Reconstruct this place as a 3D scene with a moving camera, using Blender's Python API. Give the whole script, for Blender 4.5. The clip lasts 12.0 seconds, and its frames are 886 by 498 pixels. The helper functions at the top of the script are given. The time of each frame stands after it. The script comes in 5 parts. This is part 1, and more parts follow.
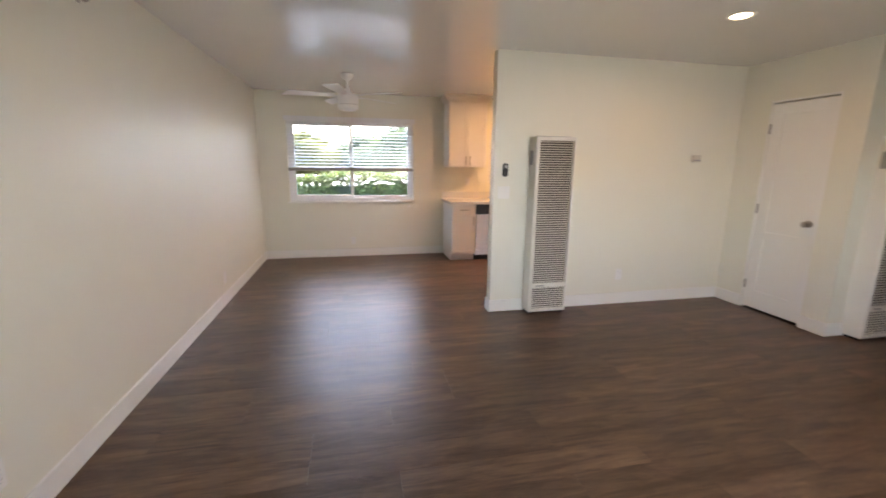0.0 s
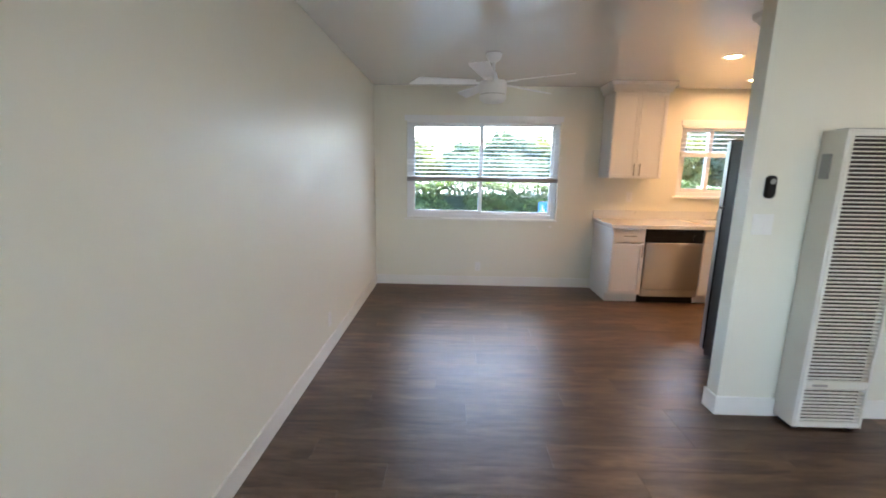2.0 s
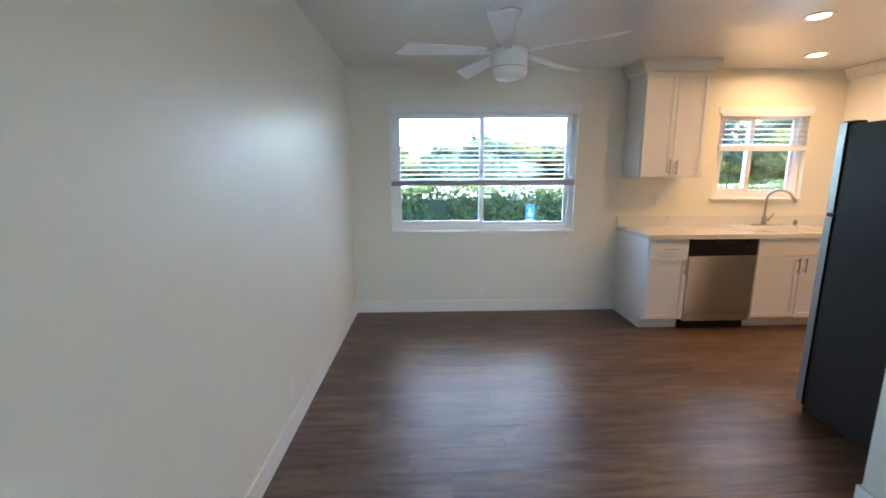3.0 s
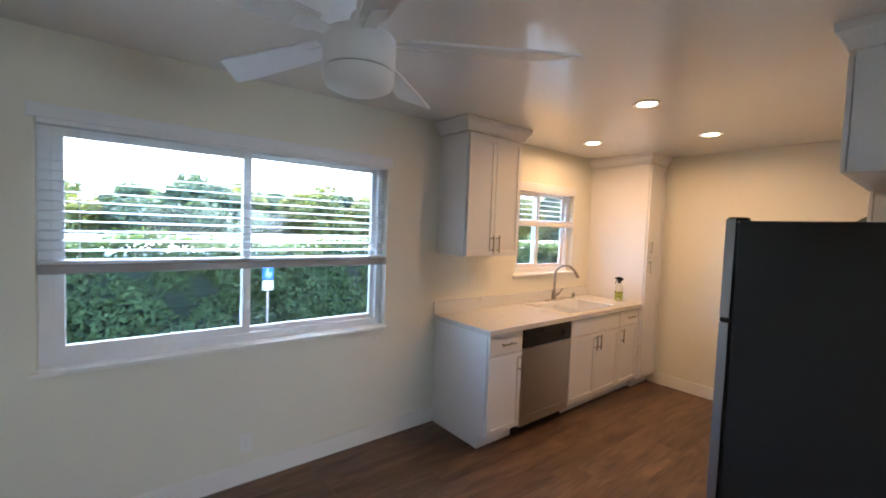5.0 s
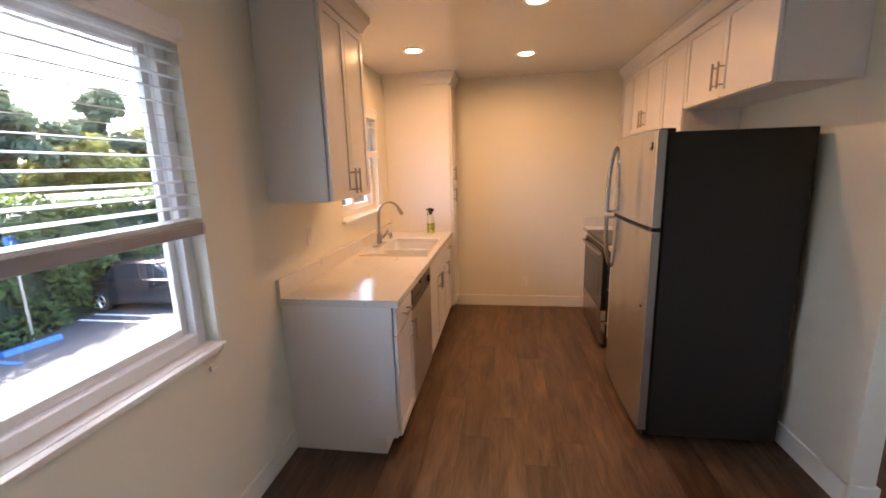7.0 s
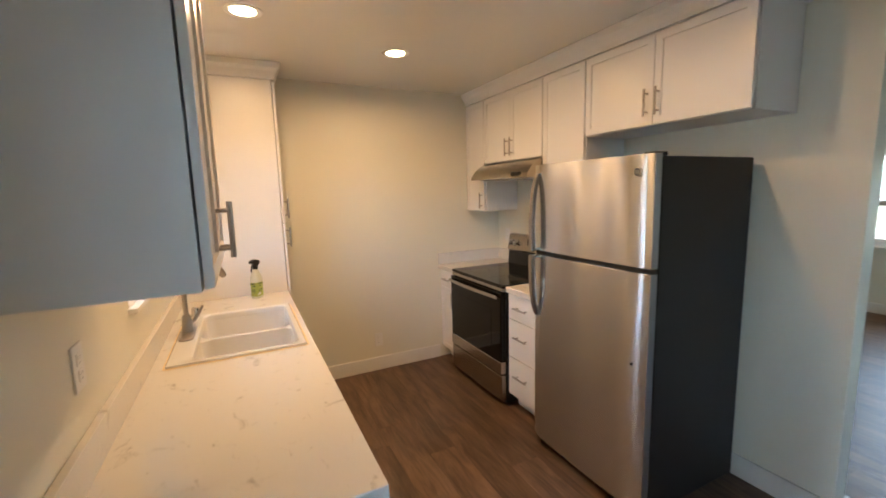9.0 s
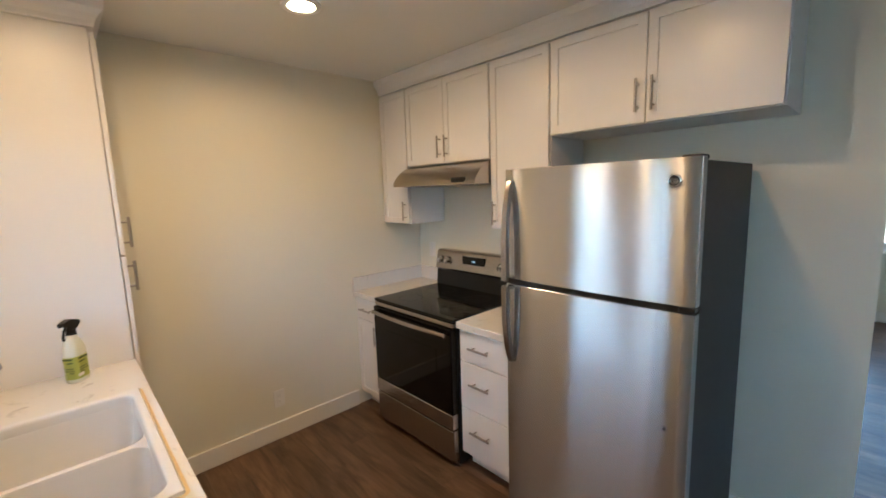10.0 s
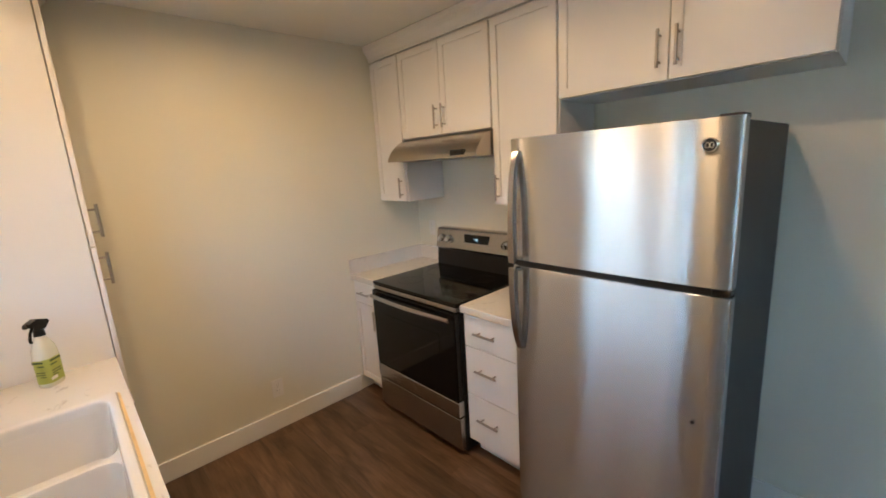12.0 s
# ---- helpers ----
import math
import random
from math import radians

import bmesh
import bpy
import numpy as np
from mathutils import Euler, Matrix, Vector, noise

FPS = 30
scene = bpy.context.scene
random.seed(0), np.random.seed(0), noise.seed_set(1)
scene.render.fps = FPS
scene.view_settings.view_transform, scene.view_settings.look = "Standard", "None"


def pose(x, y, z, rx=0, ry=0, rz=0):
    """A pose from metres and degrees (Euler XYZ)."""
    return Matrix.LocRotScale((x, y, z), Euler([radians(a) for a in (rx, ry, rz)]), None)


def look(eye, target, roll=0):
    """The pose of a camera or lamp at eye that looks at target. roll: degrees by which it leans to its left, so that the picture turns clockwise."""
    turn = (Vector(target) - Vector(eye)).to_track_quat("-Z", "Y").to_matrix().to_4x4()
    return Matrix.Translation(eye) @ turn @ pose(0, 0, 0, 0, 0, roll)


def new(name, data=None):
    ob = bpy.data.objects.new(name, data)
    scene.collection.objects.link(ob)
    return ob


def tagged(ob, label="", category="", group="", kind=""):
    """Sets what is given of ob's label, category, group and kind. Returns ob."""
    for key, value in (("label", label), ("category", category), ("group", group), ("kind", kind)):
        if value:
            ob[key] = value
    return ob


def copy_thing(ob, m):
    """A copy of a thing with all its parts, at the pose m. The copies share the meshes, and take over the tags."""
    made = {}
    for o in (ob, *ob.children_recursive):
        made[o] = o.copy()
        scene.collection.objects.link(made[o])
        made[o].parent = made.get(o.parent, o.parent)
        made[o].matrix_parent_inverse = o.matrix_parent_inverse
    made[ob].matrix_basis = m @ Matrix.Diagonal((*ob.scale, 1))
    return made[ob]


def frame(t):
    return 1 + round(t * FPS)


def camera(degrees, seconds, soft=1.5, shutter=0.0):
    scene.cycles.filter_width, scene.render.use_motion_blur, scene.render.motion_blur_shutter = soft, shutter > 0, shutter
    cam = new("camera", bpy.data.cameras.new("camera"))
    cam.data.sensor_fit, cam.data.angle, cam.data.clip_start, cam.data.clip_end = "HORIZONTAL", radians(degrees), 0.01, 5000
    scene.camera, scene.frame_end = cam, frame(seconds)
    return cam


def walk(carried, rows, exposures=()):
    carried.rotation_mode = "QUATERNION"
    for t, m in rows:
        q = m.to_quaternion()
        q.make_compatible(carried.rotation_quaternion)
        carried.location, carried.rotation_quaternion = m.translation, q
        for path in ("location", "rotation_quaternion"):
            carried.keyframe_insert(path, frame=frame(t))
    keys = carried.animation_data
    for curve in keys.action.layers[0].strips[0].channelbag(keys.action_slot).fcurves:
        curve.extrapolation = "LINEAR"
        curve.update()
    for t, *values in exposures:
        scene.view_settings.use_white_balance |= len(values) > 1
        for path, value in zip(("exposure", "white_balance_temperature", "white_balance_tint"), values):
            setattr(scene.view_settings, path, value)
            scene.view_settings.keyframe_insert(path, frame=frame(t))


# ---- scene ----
cam = camera(94.3, 12.0, soft=1.7, shutter=0.3)
PATH = [
    (0, (1.27, -6.42, 1.422), (1.686, -4.506, 1.016), 0.6),
    (0.5, (1.192, -6.317, 1.414), (1.292, -4.362, 1.005), 1.7),
    (1, (1.049, -5.982, 1.422), (1.086, -4.018, 1.048), 1.3),
    (1.5, (0.955, -5.574, 1.417), (0.956, -3.611, 1.037), 0.1),
    (2, (0.915, -5.074, 1.436), (0.873, -3.11, 1.058), 0.9),
    (2.5, (0.764, -4.574, 1.428), (0.77, -2.612, 1.036), 1.3),
    (3, (0.732, -4.12, 1.419), (0.794, -2.153, 1.058), -0.2),
    (3.5, (0.735, -3.698, 1.43), (1.166, -1.788, 1.022), -0.8),
    (3.7, (0.747, -3.551, 1.444), (1.399, -1.705, 1.033), -0.8),
    (5.3, (0.593, -2.38, 1.591), (2.02, -0.979, 1.532), 0.6),
    (5.5, (0.585, -2.237, 1.587), (2.163, -1.014, 1.471), -0.4),
    (6, (0.638, -1.901, 1.551), (2.416, -1.007, 1.349), -0.6),
    (6.5, (0.714, -1.528, 1.529), (2.582, -0.864, 1.263), -0.5),
    (7, (0.746, -1.162, 1.528), (2.686, -0.869, 1.139), -1.6),
    (7.2, (0.779, -1.031, 1.531), (2.74, -0.831, 1.191), -0.7),
    (8.8, (1.62, -0.402, 1.539), (3.411, -1.25, 1.271), -0.5),
    (9, (1.804, -0.391, 1.547), (3.585, -1.259, 1.27), -1.6),
    (9.5, (2.202, -0.42, 1.558), (3.855, -1.52, 1.316), -1.2),
    (10, (2.553, -0.46, 1.599), (4.002, -1.809, 1.317), -1.9),
    (10.5, (2.675, -0.468, 1.607), (4.007, -1.908, 1.214), -2.8),
    (11, (2.703, -0.466, 1.61), (3.993, -1.92, 1.138), -3.4),
    (11.5, (2.692, -0.465, 1.612), (3.985, -1.925, 1.167), -3.0),
    (12, (2.674, -0.573, 1.598), (4.114, -1.902, 1.196), -3.6),
]
walk(cam, [(t, look(eye, target, roll)) for t, eye, target, roll in PATH],
     exposures=[(0.0, 4.78, 7100, 15), (1.5, 4.77, 6500, 8), (2.5, 4.67, 5750, 3), (3.5, 4.6, 5450, 1), (5.5, 4.33, 5750, 8), (7.0, 4.3, 6900, 17), (9.0, 4.33, 5850, -2), (9.5, 4.24, 5100, -7), (10.0, 4.2, 5100, -7), (11.0, 4.22, 5250, -4), (12.0, 4.2, 5300, -6)])

# ---- world, sun, lamps ----
world = bpy.data.worlds.new("sky")
scene.world = world
world.use_nodes = True
wn = world.node_tree
sky = wn.nodes.new("ShaderNodeTexSky")
sky.sky_type = "NISHITA"
sky.sun_disc = False
sky.sun_elevation = radians(58)
sky.sun_rotation = radians(20)
sky.air_density, sky.dust_density, sky.ozone_density = 1.0, 2.0, 1.0
wn.links.new(sky.outputs[0], wn.nodes["Background"].inputs[0])
wn.nodes["Background"].inputs[1].default_value = 0.15

sun = new("sun", bpy.data.lights.new("sun", "SUN"))
sun.data.energy, sun.data.angle, sun.data.color = 2.2, radians(0.5), (1.0, 0.95, 0.87)
sun.matrix_world = look((0, 0, 30), (-math.sin(radians(20)) * math.cos(radians(58)), -math.cos(radians(20)) * math.cos(radians(58)), 30 - math.sin(radians(58))))

# added fill lamp outside the living-room window, for sky light on the west wall
window_fill = new("window_fill_lamp", bpy.data.lights.new("window_fill_lamp", "AREA"))
window_fill.data.shape, window_fill.data.size, window_fill.data.size_y = "RECTANGLE", 1.35, 1.0
window_fill.data.energy, window_fill.data.color = 1.85, (0.95, 0.96, 1.0)
window_fill.matrix_world = look((3.2, -7.45, 1.32), (2.3, -6.38, 1.32))

CAN_WATTS = 0.50
LIVING_WATTS = 0.22
CAN_COLOR = (1.0, 0.52, 0.235)
CEIL = 2.405
GROUND = -2.4


# ---- materials ----
class Nodes:
    """A short way to wire a node material."""

    def __init__(self, name):
        self.mat = bpy.data.materials.new(name)
        self.mat.use_nodes = True
        self.tree = self.mat.node_tree
        self.bsdf = self.tree.nodes["Principled BSDF"]

    def node(self, kind, **values):
        n = self.tree.nodes.new(kind)
        for k, v in values.items():
            n.inputs[k].default_value = v
        return n

    def link(self, a, b):
        self.tree.links.new(a, b)


def mat(name, color, rough=0.5, metal=0.0, vary=0.08, scale=6.0, bump=0.0, bump_scale=200.0, stretch=(1, 1, 1), spec=0.5,
        rough_vary=0.05, coat=0.0, emit=None, watts=0.0, island=0.0):
    """A plain surface with variation at two scales and fine relief."""
    m = Nodes(name)
    tc = m.node("ShaderNodeTexCoord")
    mp = m.node("ShaderNodeMapping")
    mp.inputs["Scale"].default_value = stretch
    m.link(tc.outputs["Object"], mp.inputs["Vector"])
    big = m.node("ShaderNodeTexNoise", Scale=scale, Detail=4.0, Roughness=0.6)
    m.link(mp.outputs[0], big.inputs["Vector"])
    fine = m.node("ShaderNodeTexNoise", Scale=bump_scale, Detail=2.0)
    m.link(mp.outputs[0], fine.inputs["Vector"])
    ramp = m.node("ShaderNodeMapRange")
    ramp.inputs["To Min"].default_value = 1 - vary
    ramp.inputs["To Max"].default_value = 1 + vary
    m.link(big.outputs["Fac"], ramp.inputs["Value"])
    hsv = m.node("ShaderNodeHueSaturation")
    hsv.inputs["Color"].default_value = (*color, 1)
    value = ramp.outputs[0]
    if island:
        geo = m.node("ShaderNodeNewGeometry")
        isl = m.node("ShaderNodeMapRange")
        isl.inputs["To Min"].default_value = 1 - island
        isl.inputs["To Max"].default_value = 1 + island
        m.link(geo.outputs["Random Per Island"], isl.inputs["Value"])
        mul = m.node("ShaderNodeMath")
        mul.operation = "MULTIPLY"
        m.link(value, mul.inputs[0])
        m.link(isl.outputs[0], mul.inputs[1])
        value = mul.outputs[0]
    m.link(value, hsv.inputs["Value"])
    m.link(hsv.outputs[0], m.bsdf.inputs["Base Color"])
    rr = m.node("ShaderNodeMapRange")
    rr.inputs["To Min"].default_value = max(0.02, rough - rough_vary)
    rr.inputs["To Max"].default_value = rough + rough_vary
    m.link(big.outputs["Fac"], rr.inputs["Value"])
    m.link(rr.outputs[0], m.bsdf.inputs["Roughness"])
    m.bsdf.inputs["Metallic"].default_value = metal
    m.bsdf.inputs["Specular IOR Level"].default_value = spec
    m.bsdf.inputs["Coat Weight"].default_value = coat
    if bump:
        b = m.node("ShaderNodeBump", Strength=1.0, Distance=bump)
        m.link(fine.outputs["Fac"], b.inputs["Height"])
        m.link(b.outputs[0], m.bsdf.inputs["Normal"])
    if emit:
        m.bsdf.inputs["Emission Color"].default_value = (*emit, 1)
        m.bsdf.inputs["Emission Strength"].default_value = watts
    return m.mat


def plank_material():
    """Dark vinyl plank with long grain, a tone of its own for each plank."""
    m = Nodes("vinyl_plank")
    tc = m.node("ShaderNodeTexCoord")
    info = m.node("ShaderNodeObjectInfo")
    off = m.node("ShaderNodeVectorMath")
    off.operation = "MULTIPLY_ADD"
    comb = m.node("ShaderNodeCombineXYZ")
    for k in range(3):
        m.link(info.outputs["Random"], comb.inputs[k])
    off.inputs[1].default_value = (37, 53, 11)
    m.link(comb.outputs[0], off.inputs[0])
    m.link(tc.outputs["Object"], off.inputs[2])
    mp = m.node("ShaderNodeMapping")
    mp.inputs["Scale"].default_value = (1.0, 5.5, 1.0)
    m.link(off.outputs[0], mp.inputs["Vector"])
    grain = m.node("ShaderNodeTexNoise", Scale=2.2, Detail=8.0, Roughness=0.68, Distortion=0.6)
    m.link(mp.outputs[0], grain.inputs["Vector"])
    mp2 = m.node("ShaderNodeMapping")
    mp2.inputs["Scale"].default_value = (3.0, 90.0, 1.0)
    m.link(off.outputs[0], mp2.inputs["Vector"])
    fine = m.node("ShaderNodeTexNoise", Scale=3.0, Detail=4.0)
    m.link(mp2.outputs[0], fine.inputs["Vector"])
    cr = m.node("ShaderNodeValToRGB")
    cr.color_ramp.elements[0].position, cr.color_ramp.elements[0].color = 0.30, (0.052, 0.031, 0.020, 1)
    cr.color_ramp.elements[1].position, cr.color_ramp.elements[1].color = 0.70, (0.184, 0.113, 0.072, 1)
    e = cr.color_ramp.elements.new(0.5)
    e.color = (0.114, 0.069, 0.0435, 1)
    m.link(grain.outputs["Fac"], cr.inputs["Fac"])
    tone = m.node("ShaderNodeMapRange")
    tone.inputs["To Min"].default_value, tone.inputs["To Max"].default_value = 0.8, 1.22
    m.link(info.outputs["Random"], tone.inputs["Value"])
    fr = m.node("ShaderNodeMapRange")
    fr.inputs["To Min"].default_value, fr.inputs["To Max"].default_value = 0.62, 1.36
    m.link(fine.outputs["Fac"], fr.inputs["Value"])
    mul = m.node("ShaderNodeMath")
    mul.operation = "MULTIPLY"
    m.link(tone.outputs[0], mul.inputs[0])
    m.link(fr.outputs[0], mul.inputs[1])
    mp3 = m.node("ShaderNodeMapping")
    mp3.inputs["Scale"].default_value = (1.3, 9.5, 1.0)
    m.link(off.outputs[0], mp3.inputs["Vector"])
    streak = m.node("ShaderNodeTexNoise", Scale=2.4, Detail=3.0, Distortion=0.4)
    m.link(mp3.outputs[0], streak.inputs["Vector"])
    sr = m.node("ShaderNodeMapRange")
    sr.inputs["From Min"].default_value, sr.inputs["From Max"].default_value = 0.34, 0.52
    sr.inputs["To Min"].default_value, sr.inputs["To Max"].default_value = 0.68, 1.05
    m.link(streak.outputs["Fac"], sr.inputs["Value"])
    mul2 = m.node("ShaderNodeMath")
    mul2.operation = "MULTIPLY"
    m.link(mul.outputs[0], mul2.inputs[0])
    m.link(sr.outputs[0], mul2.inputs[1])
    hsv = m.node("ShaderNodeHueSaturation")
    m.link(cr.outputs[0], hsv.inputs["Color"])
    m.link(mul2.outputs[0], hsv.inputs["Value"])
    m.link(hsv.outputs[0], m.bsdf.inputs["Base Color"])
    rr = m.node("ShaderNodeMapRange")
    rr.inputs["To Min"].default_value, rr.inputs["To Max"].default_value = 0.30, 0.44
    m.link(grain.outputs["Fac"], rr.inputs["Value"])
    m.link(rr.outputs[0], m.bsdf.inputs["Roughness"])
    m.bsdf.inputs["Specular IOR Level"].default_value = 0.44
    b = m.node("ShaderNodeBump", Strength=1.0, Distance=0.0010)
    m.link(fine.outputs["Fac"], b.inputs["Height"])
    m.link(b.outputs[0], m.bsdf.inputs["Normal"])
    return m.mat


def steel_material(name, color, rough, wave, along=(3, 3, 700), aniso=0.0, fine=0.00018):
    """Brushed steel: fine lines of relief, and a slow waviness of the sheet."""
    m = Nodes(name)
    tc = m.node("ShaderNodeTexCoord")
    mp = m.node("ShaderNodeMapping")
    mp.inputs["Scale"].default_value = along
    m.link(tc.outputs["Object"], mp.inputs["Vector"])
    lines = m.node("ShaderNodeTexNoise", Scale=1.0, Detail=2.0)
    m.link(mp.outputs[0], lines.inputs["Vector"])
    mp2 = m.node("ShaderNodeMapping")
    mp2.inputs["Scale"].default_value = (3.3, 3.3, 0.17)
    m.link(tc.outputs["Object"], mp2.inputs["Vector"])
    slow = m.node("ShaderNodeTexNoise", Scale=1.0, Detail=0.0)
    m.link(mp2.outputs[0], slow.inputs["Vector"])
    b1 = m.node("ShaderNodeBump", Strength=1.0, Distance=wave)
    m.link(slow.outputs["Fac"], b1.inputs["Height"])
    b2 = m.node("ShaderNodeBump", Strength=1.0, Distance=fine)
    m.link(lines.outputs["Fac"], b2.inputs["Height"])
    m.link(b1.outputs[0], b2.inputs["Normal"])
    m.link(b2.outputs[0], m.bsdf.inputs["Normal"])
    m.bsdf.inputs["Base Color"].default_value = (*color, 1)
    m.bsdf.inputs["Metallic"].default_value = 1.0
    m.bsdf.inputs["Roughness"].default_value = rough
    if aniso:
        m.bsdf.inputs["Anisotropic"].default_value = aniso
        m.bsdf.inputs["Anisotropic Rotation"].default_value = 0.25
        tg = m.node("ShaderNodeTangent")
        tg.direction_type, tg.axis = "RADIAL", "Z"
        m.link(tg.outputs[0], m.bsdf.inputs["Tangent"])
    return m.mat


def glass_material(name, tint=(0.97, 1.0, 0.985)):
    m = Nodes(name)
    m.bsdf.inputs["Base Color"].default_value = (*tint, 1)
    m.bsdf.inputs["Roughness"].default_value = 0.0
    m.bsdf.inputs["IOR"].default_value = 1.45
    m.bsdf.inputs["Transmission Weight"].default_value = 1.0
    return m.mat


def quartz_material():
    """White quartz with faint grey veins and specks."""
    m = Nodes("white_quartz")
    tc = m.node("ShaderNodeTexCoord")
    n1 = m.node("ShaderNodeTexNoise", Scale=8.0, Detail=6.0, Roughness=0.65, Distortion=0.9)
    m.link(tc.outputs["Object"], n1.inputs["Vector"])
    cr = m.node("ShaderNodeValToRGB")
    cr.color_ramp.elements[0].position, cr.color_ramp.elements[0].color = 0.30, (0.44, 0.43, 0.42, 1)
    cr.color_ramp.elements[1].position, cr.color_ramp.elements[1].color = 0.40, (0.70, 0.69, 0.67, 1)
    m.link(n1.outputs["Fac"], cr.inputs["Fac"])
    n2 = m.node("ShaderNodeTexNoise", Scale=26.0, Detail=5.0, Roughness=0.7, Distortion=0.8)
    m.link(tc.outputs["Object"], n2.inputs["Vector"])
    cr2 = m.node("ShaderNodeValToRGB")
    cr2.color_ramp.elements[0].position, cr2.color_ramp.elements[0].color = 0.27, (0.62, 0.60, 0.58, 1)
    cr2.color_ramp.elements[1].position, cr2.color_ramp.elements[1].color = 0.38, (1, 1, 1, 1)
    m.link(n2.outputs["Fac"], cr2.inputs["Fac"])
    mix = m.node("ShaderNodeMix")
    mix.data_type, mix.blend_type = "RGBA", "MULTIPLY"
    mix.inputs["Factor"].default_value = 1.0
    m.link(cr.outputs[0], mix.inputs[6])
    m.link(cr2.outputs[0], mix.inputs[7])
    m.link(mix.outputs[2], m.bsdf.inputs["Base Color"])
    m.bsdf.inputs["Roughness"].default_value = 0.16
    return m.mat


def leaf_material(name, dark, light):
    """Leaves of many greens, some of the sun's light coming through them."""
    m = Nodes(name)
    geo = m.node("ShaderNodeNewGeometry")
    cr = m.node("ShaderNodeValToRGB")
    cr.color_ramp.elements[0].color = (*dark, 1)
    cr.color_ramp.elements[1].color = (*light, 1)
    m.link(geo.outputs["Random Per Island"], cr.inputs["Fac"])
    m.link(cr.outputs[0], m.bsdf.inputs["Base Color"])
    m.bsdf.inputs["Roughness"].default_value = 0.65
    m.bsdf.inputs["Specular IOR Level"].default_value = 0.22
    warm = m.node("ShaderNodeMix")
    warm.data_type, warm.blend_type = "RGBA", "MULTIPLY"
    warm.inputs["Factor"].default_value = 1.0
    warm.inputs[7].default_value = (1.5, 1.5, 0.7, 1)
    m.link(cr.outputs[0], warm.inputs[6])
    through_leaf = m.node("ShaderNodeBsdfTranslucent")
    m.link(warm.outputs[2], through_leaf.inputs["Color"])
    blend = m.node("ShaderNodeMixShader")
    blend.inputs[0].default_value = 0.38
    m.link(m.bsdf.outputs[0], blend.inputs[1])
    m.link(through_leaf.outputs[0], blend.inputs[2])
    m.link(blend.outputs[0], m.tree.nodes["Material Output"].inputs["Surface"])
    return m.mat


M_WALL = mat("wall_paint", (0.765, 0.747, 0.64), 0.41, vary=0.025, scale=1.3, bump=0.0005, bump_scale=260, rough_vary=0.05)
M_CEIL = mat("ceiling_paint", (0.79, 0.78, 0.745), 0.13, vary=0.03, scale=1.1, bump=0.00005, bump_scale=150, rough_vary=0.03, coat=0.3)
M_TRIM = mat("trim_paint", (0.81, 0.80, 0.755), 0.32, vary=0.02, scale=3, bump=0.0001, bump_scale=80)
M_CAB = mat("cabinet_paint", (0.80, 0.79, 0.78), 0.30, vary=0.015, scale=4, bump=0.00008, bump_scale=90)
M_VINYL = mat("window_vinyl", (0.80, 0.81, 0.82), 0.35, vary=0.02, scale=5)
M_SLAT = mat("blind_slat", (0.78, 0.79, 0.80), 0.34, vary=0.03, scale=7)
# bottom rail darker than the slats: its backlit shade is put into the colour
M_RAIL_SHADED = mat("blind_rail_shaded", (0.31, 0.30, 0.315), 0.4, vary=0.04, scale=9)
M_DOORSIDE = mat("door_side_grey", (0.36, 0.365, 0.375), 0.33, metal=0.85, vary=0.04)
M_BEIGE = mat("beige_plastic", (0.60, 0.56, 0.48), 0.45, vary=0.04)
M_CORD = mat("blind_cord", (0.7, 0.7, 0.68), 0.8)
M_GLASS = glass_material("window_glass", (0.74, 0.765, 0.77))
M_PLANK = plank_material()
M_SUB = mat("subfloor", (0.03, 0.022, 0.018), 0.8)
M_QUARTZ = quartz_material()
M_SINK = mat("sink_enamel", (0.68, 0.68, 0.67), 0.14, vary=0.01, rough_vary=0.02)
M_CAULK = mat("sink_caulk", (0.66, 0.52, 0.29), 0.6, vary=0.25, scale=18)
M_STEEL = steel_material("brushed_steel", (0.575, 0.58, 0.60), 0.265, 0.052, aniso=1.0, fine=0.0)
M_STEEL3 = steel_material("brushed_steel_plain", (0.50, 0.485, 0.47), 0.30, 0.003, aniso=1.0, fine=0.0)
M_STEEL2 = steel_material("brushed_steel_dark", (0.43, 0.395, 0.36), 0.26, 0.0006)
M_NICKEL = mat("satin_nickel", (0.42, 0.395, 0.37), 0.30, metal=1.0, vary=0.03)
M_CHROME = mat("chrome", (0.72, 0.72, 0.72), 0.08, metal=1.0, vary=0.02, rough_vary=0.02)
M_FRBLACK = mat("fridge_side", (0.023, 0.0205, 0.0190), 0.45, vary=0.08, scale=40, bump=0.0003, bump_scale=500, spec=0.25)
M_BLACK = mat("black_plastic", (0.012, 0.012, 0.013), 0.30, vary=0.05, spec=0.3)
M_BGLASS = mat("black_glass", (0.005, 0.005, 0.006), 0.06, vary=0.02, rough_vary=0.02, spec=0.22)
M_RUBBER = mat("dark_gasket", (0.012, 0.012, 0.012), 0.7)
M_ENAMEL = mat("heater_enamel", (0.77, 0.75, 0.69), 0.38, vary=0.03, scale=5)
M_DARKIN = mat("heater_inside", (0.045, 0.035, 0.03), 0.7)
M_PLATE = mat("cover_plate", (0.80, 0.79, 0.75), 0.35)
M_GREYPL = mat("grey_plastic", (0.35, 0.34, 0.33), 0.45)
M_FANWHITE = mat("fan_white", (0.78, 0.78, 0.78), 0.35)
M_DIFF = mat("fan_diffuser", (0.80, 0.80, 0.79), 0.5)
M_CANLENS = mat("can_lens", (0.9, 0.85, 0.75), 0.4, emit=(1.0, 0.74, 0.42), watts=1.6)
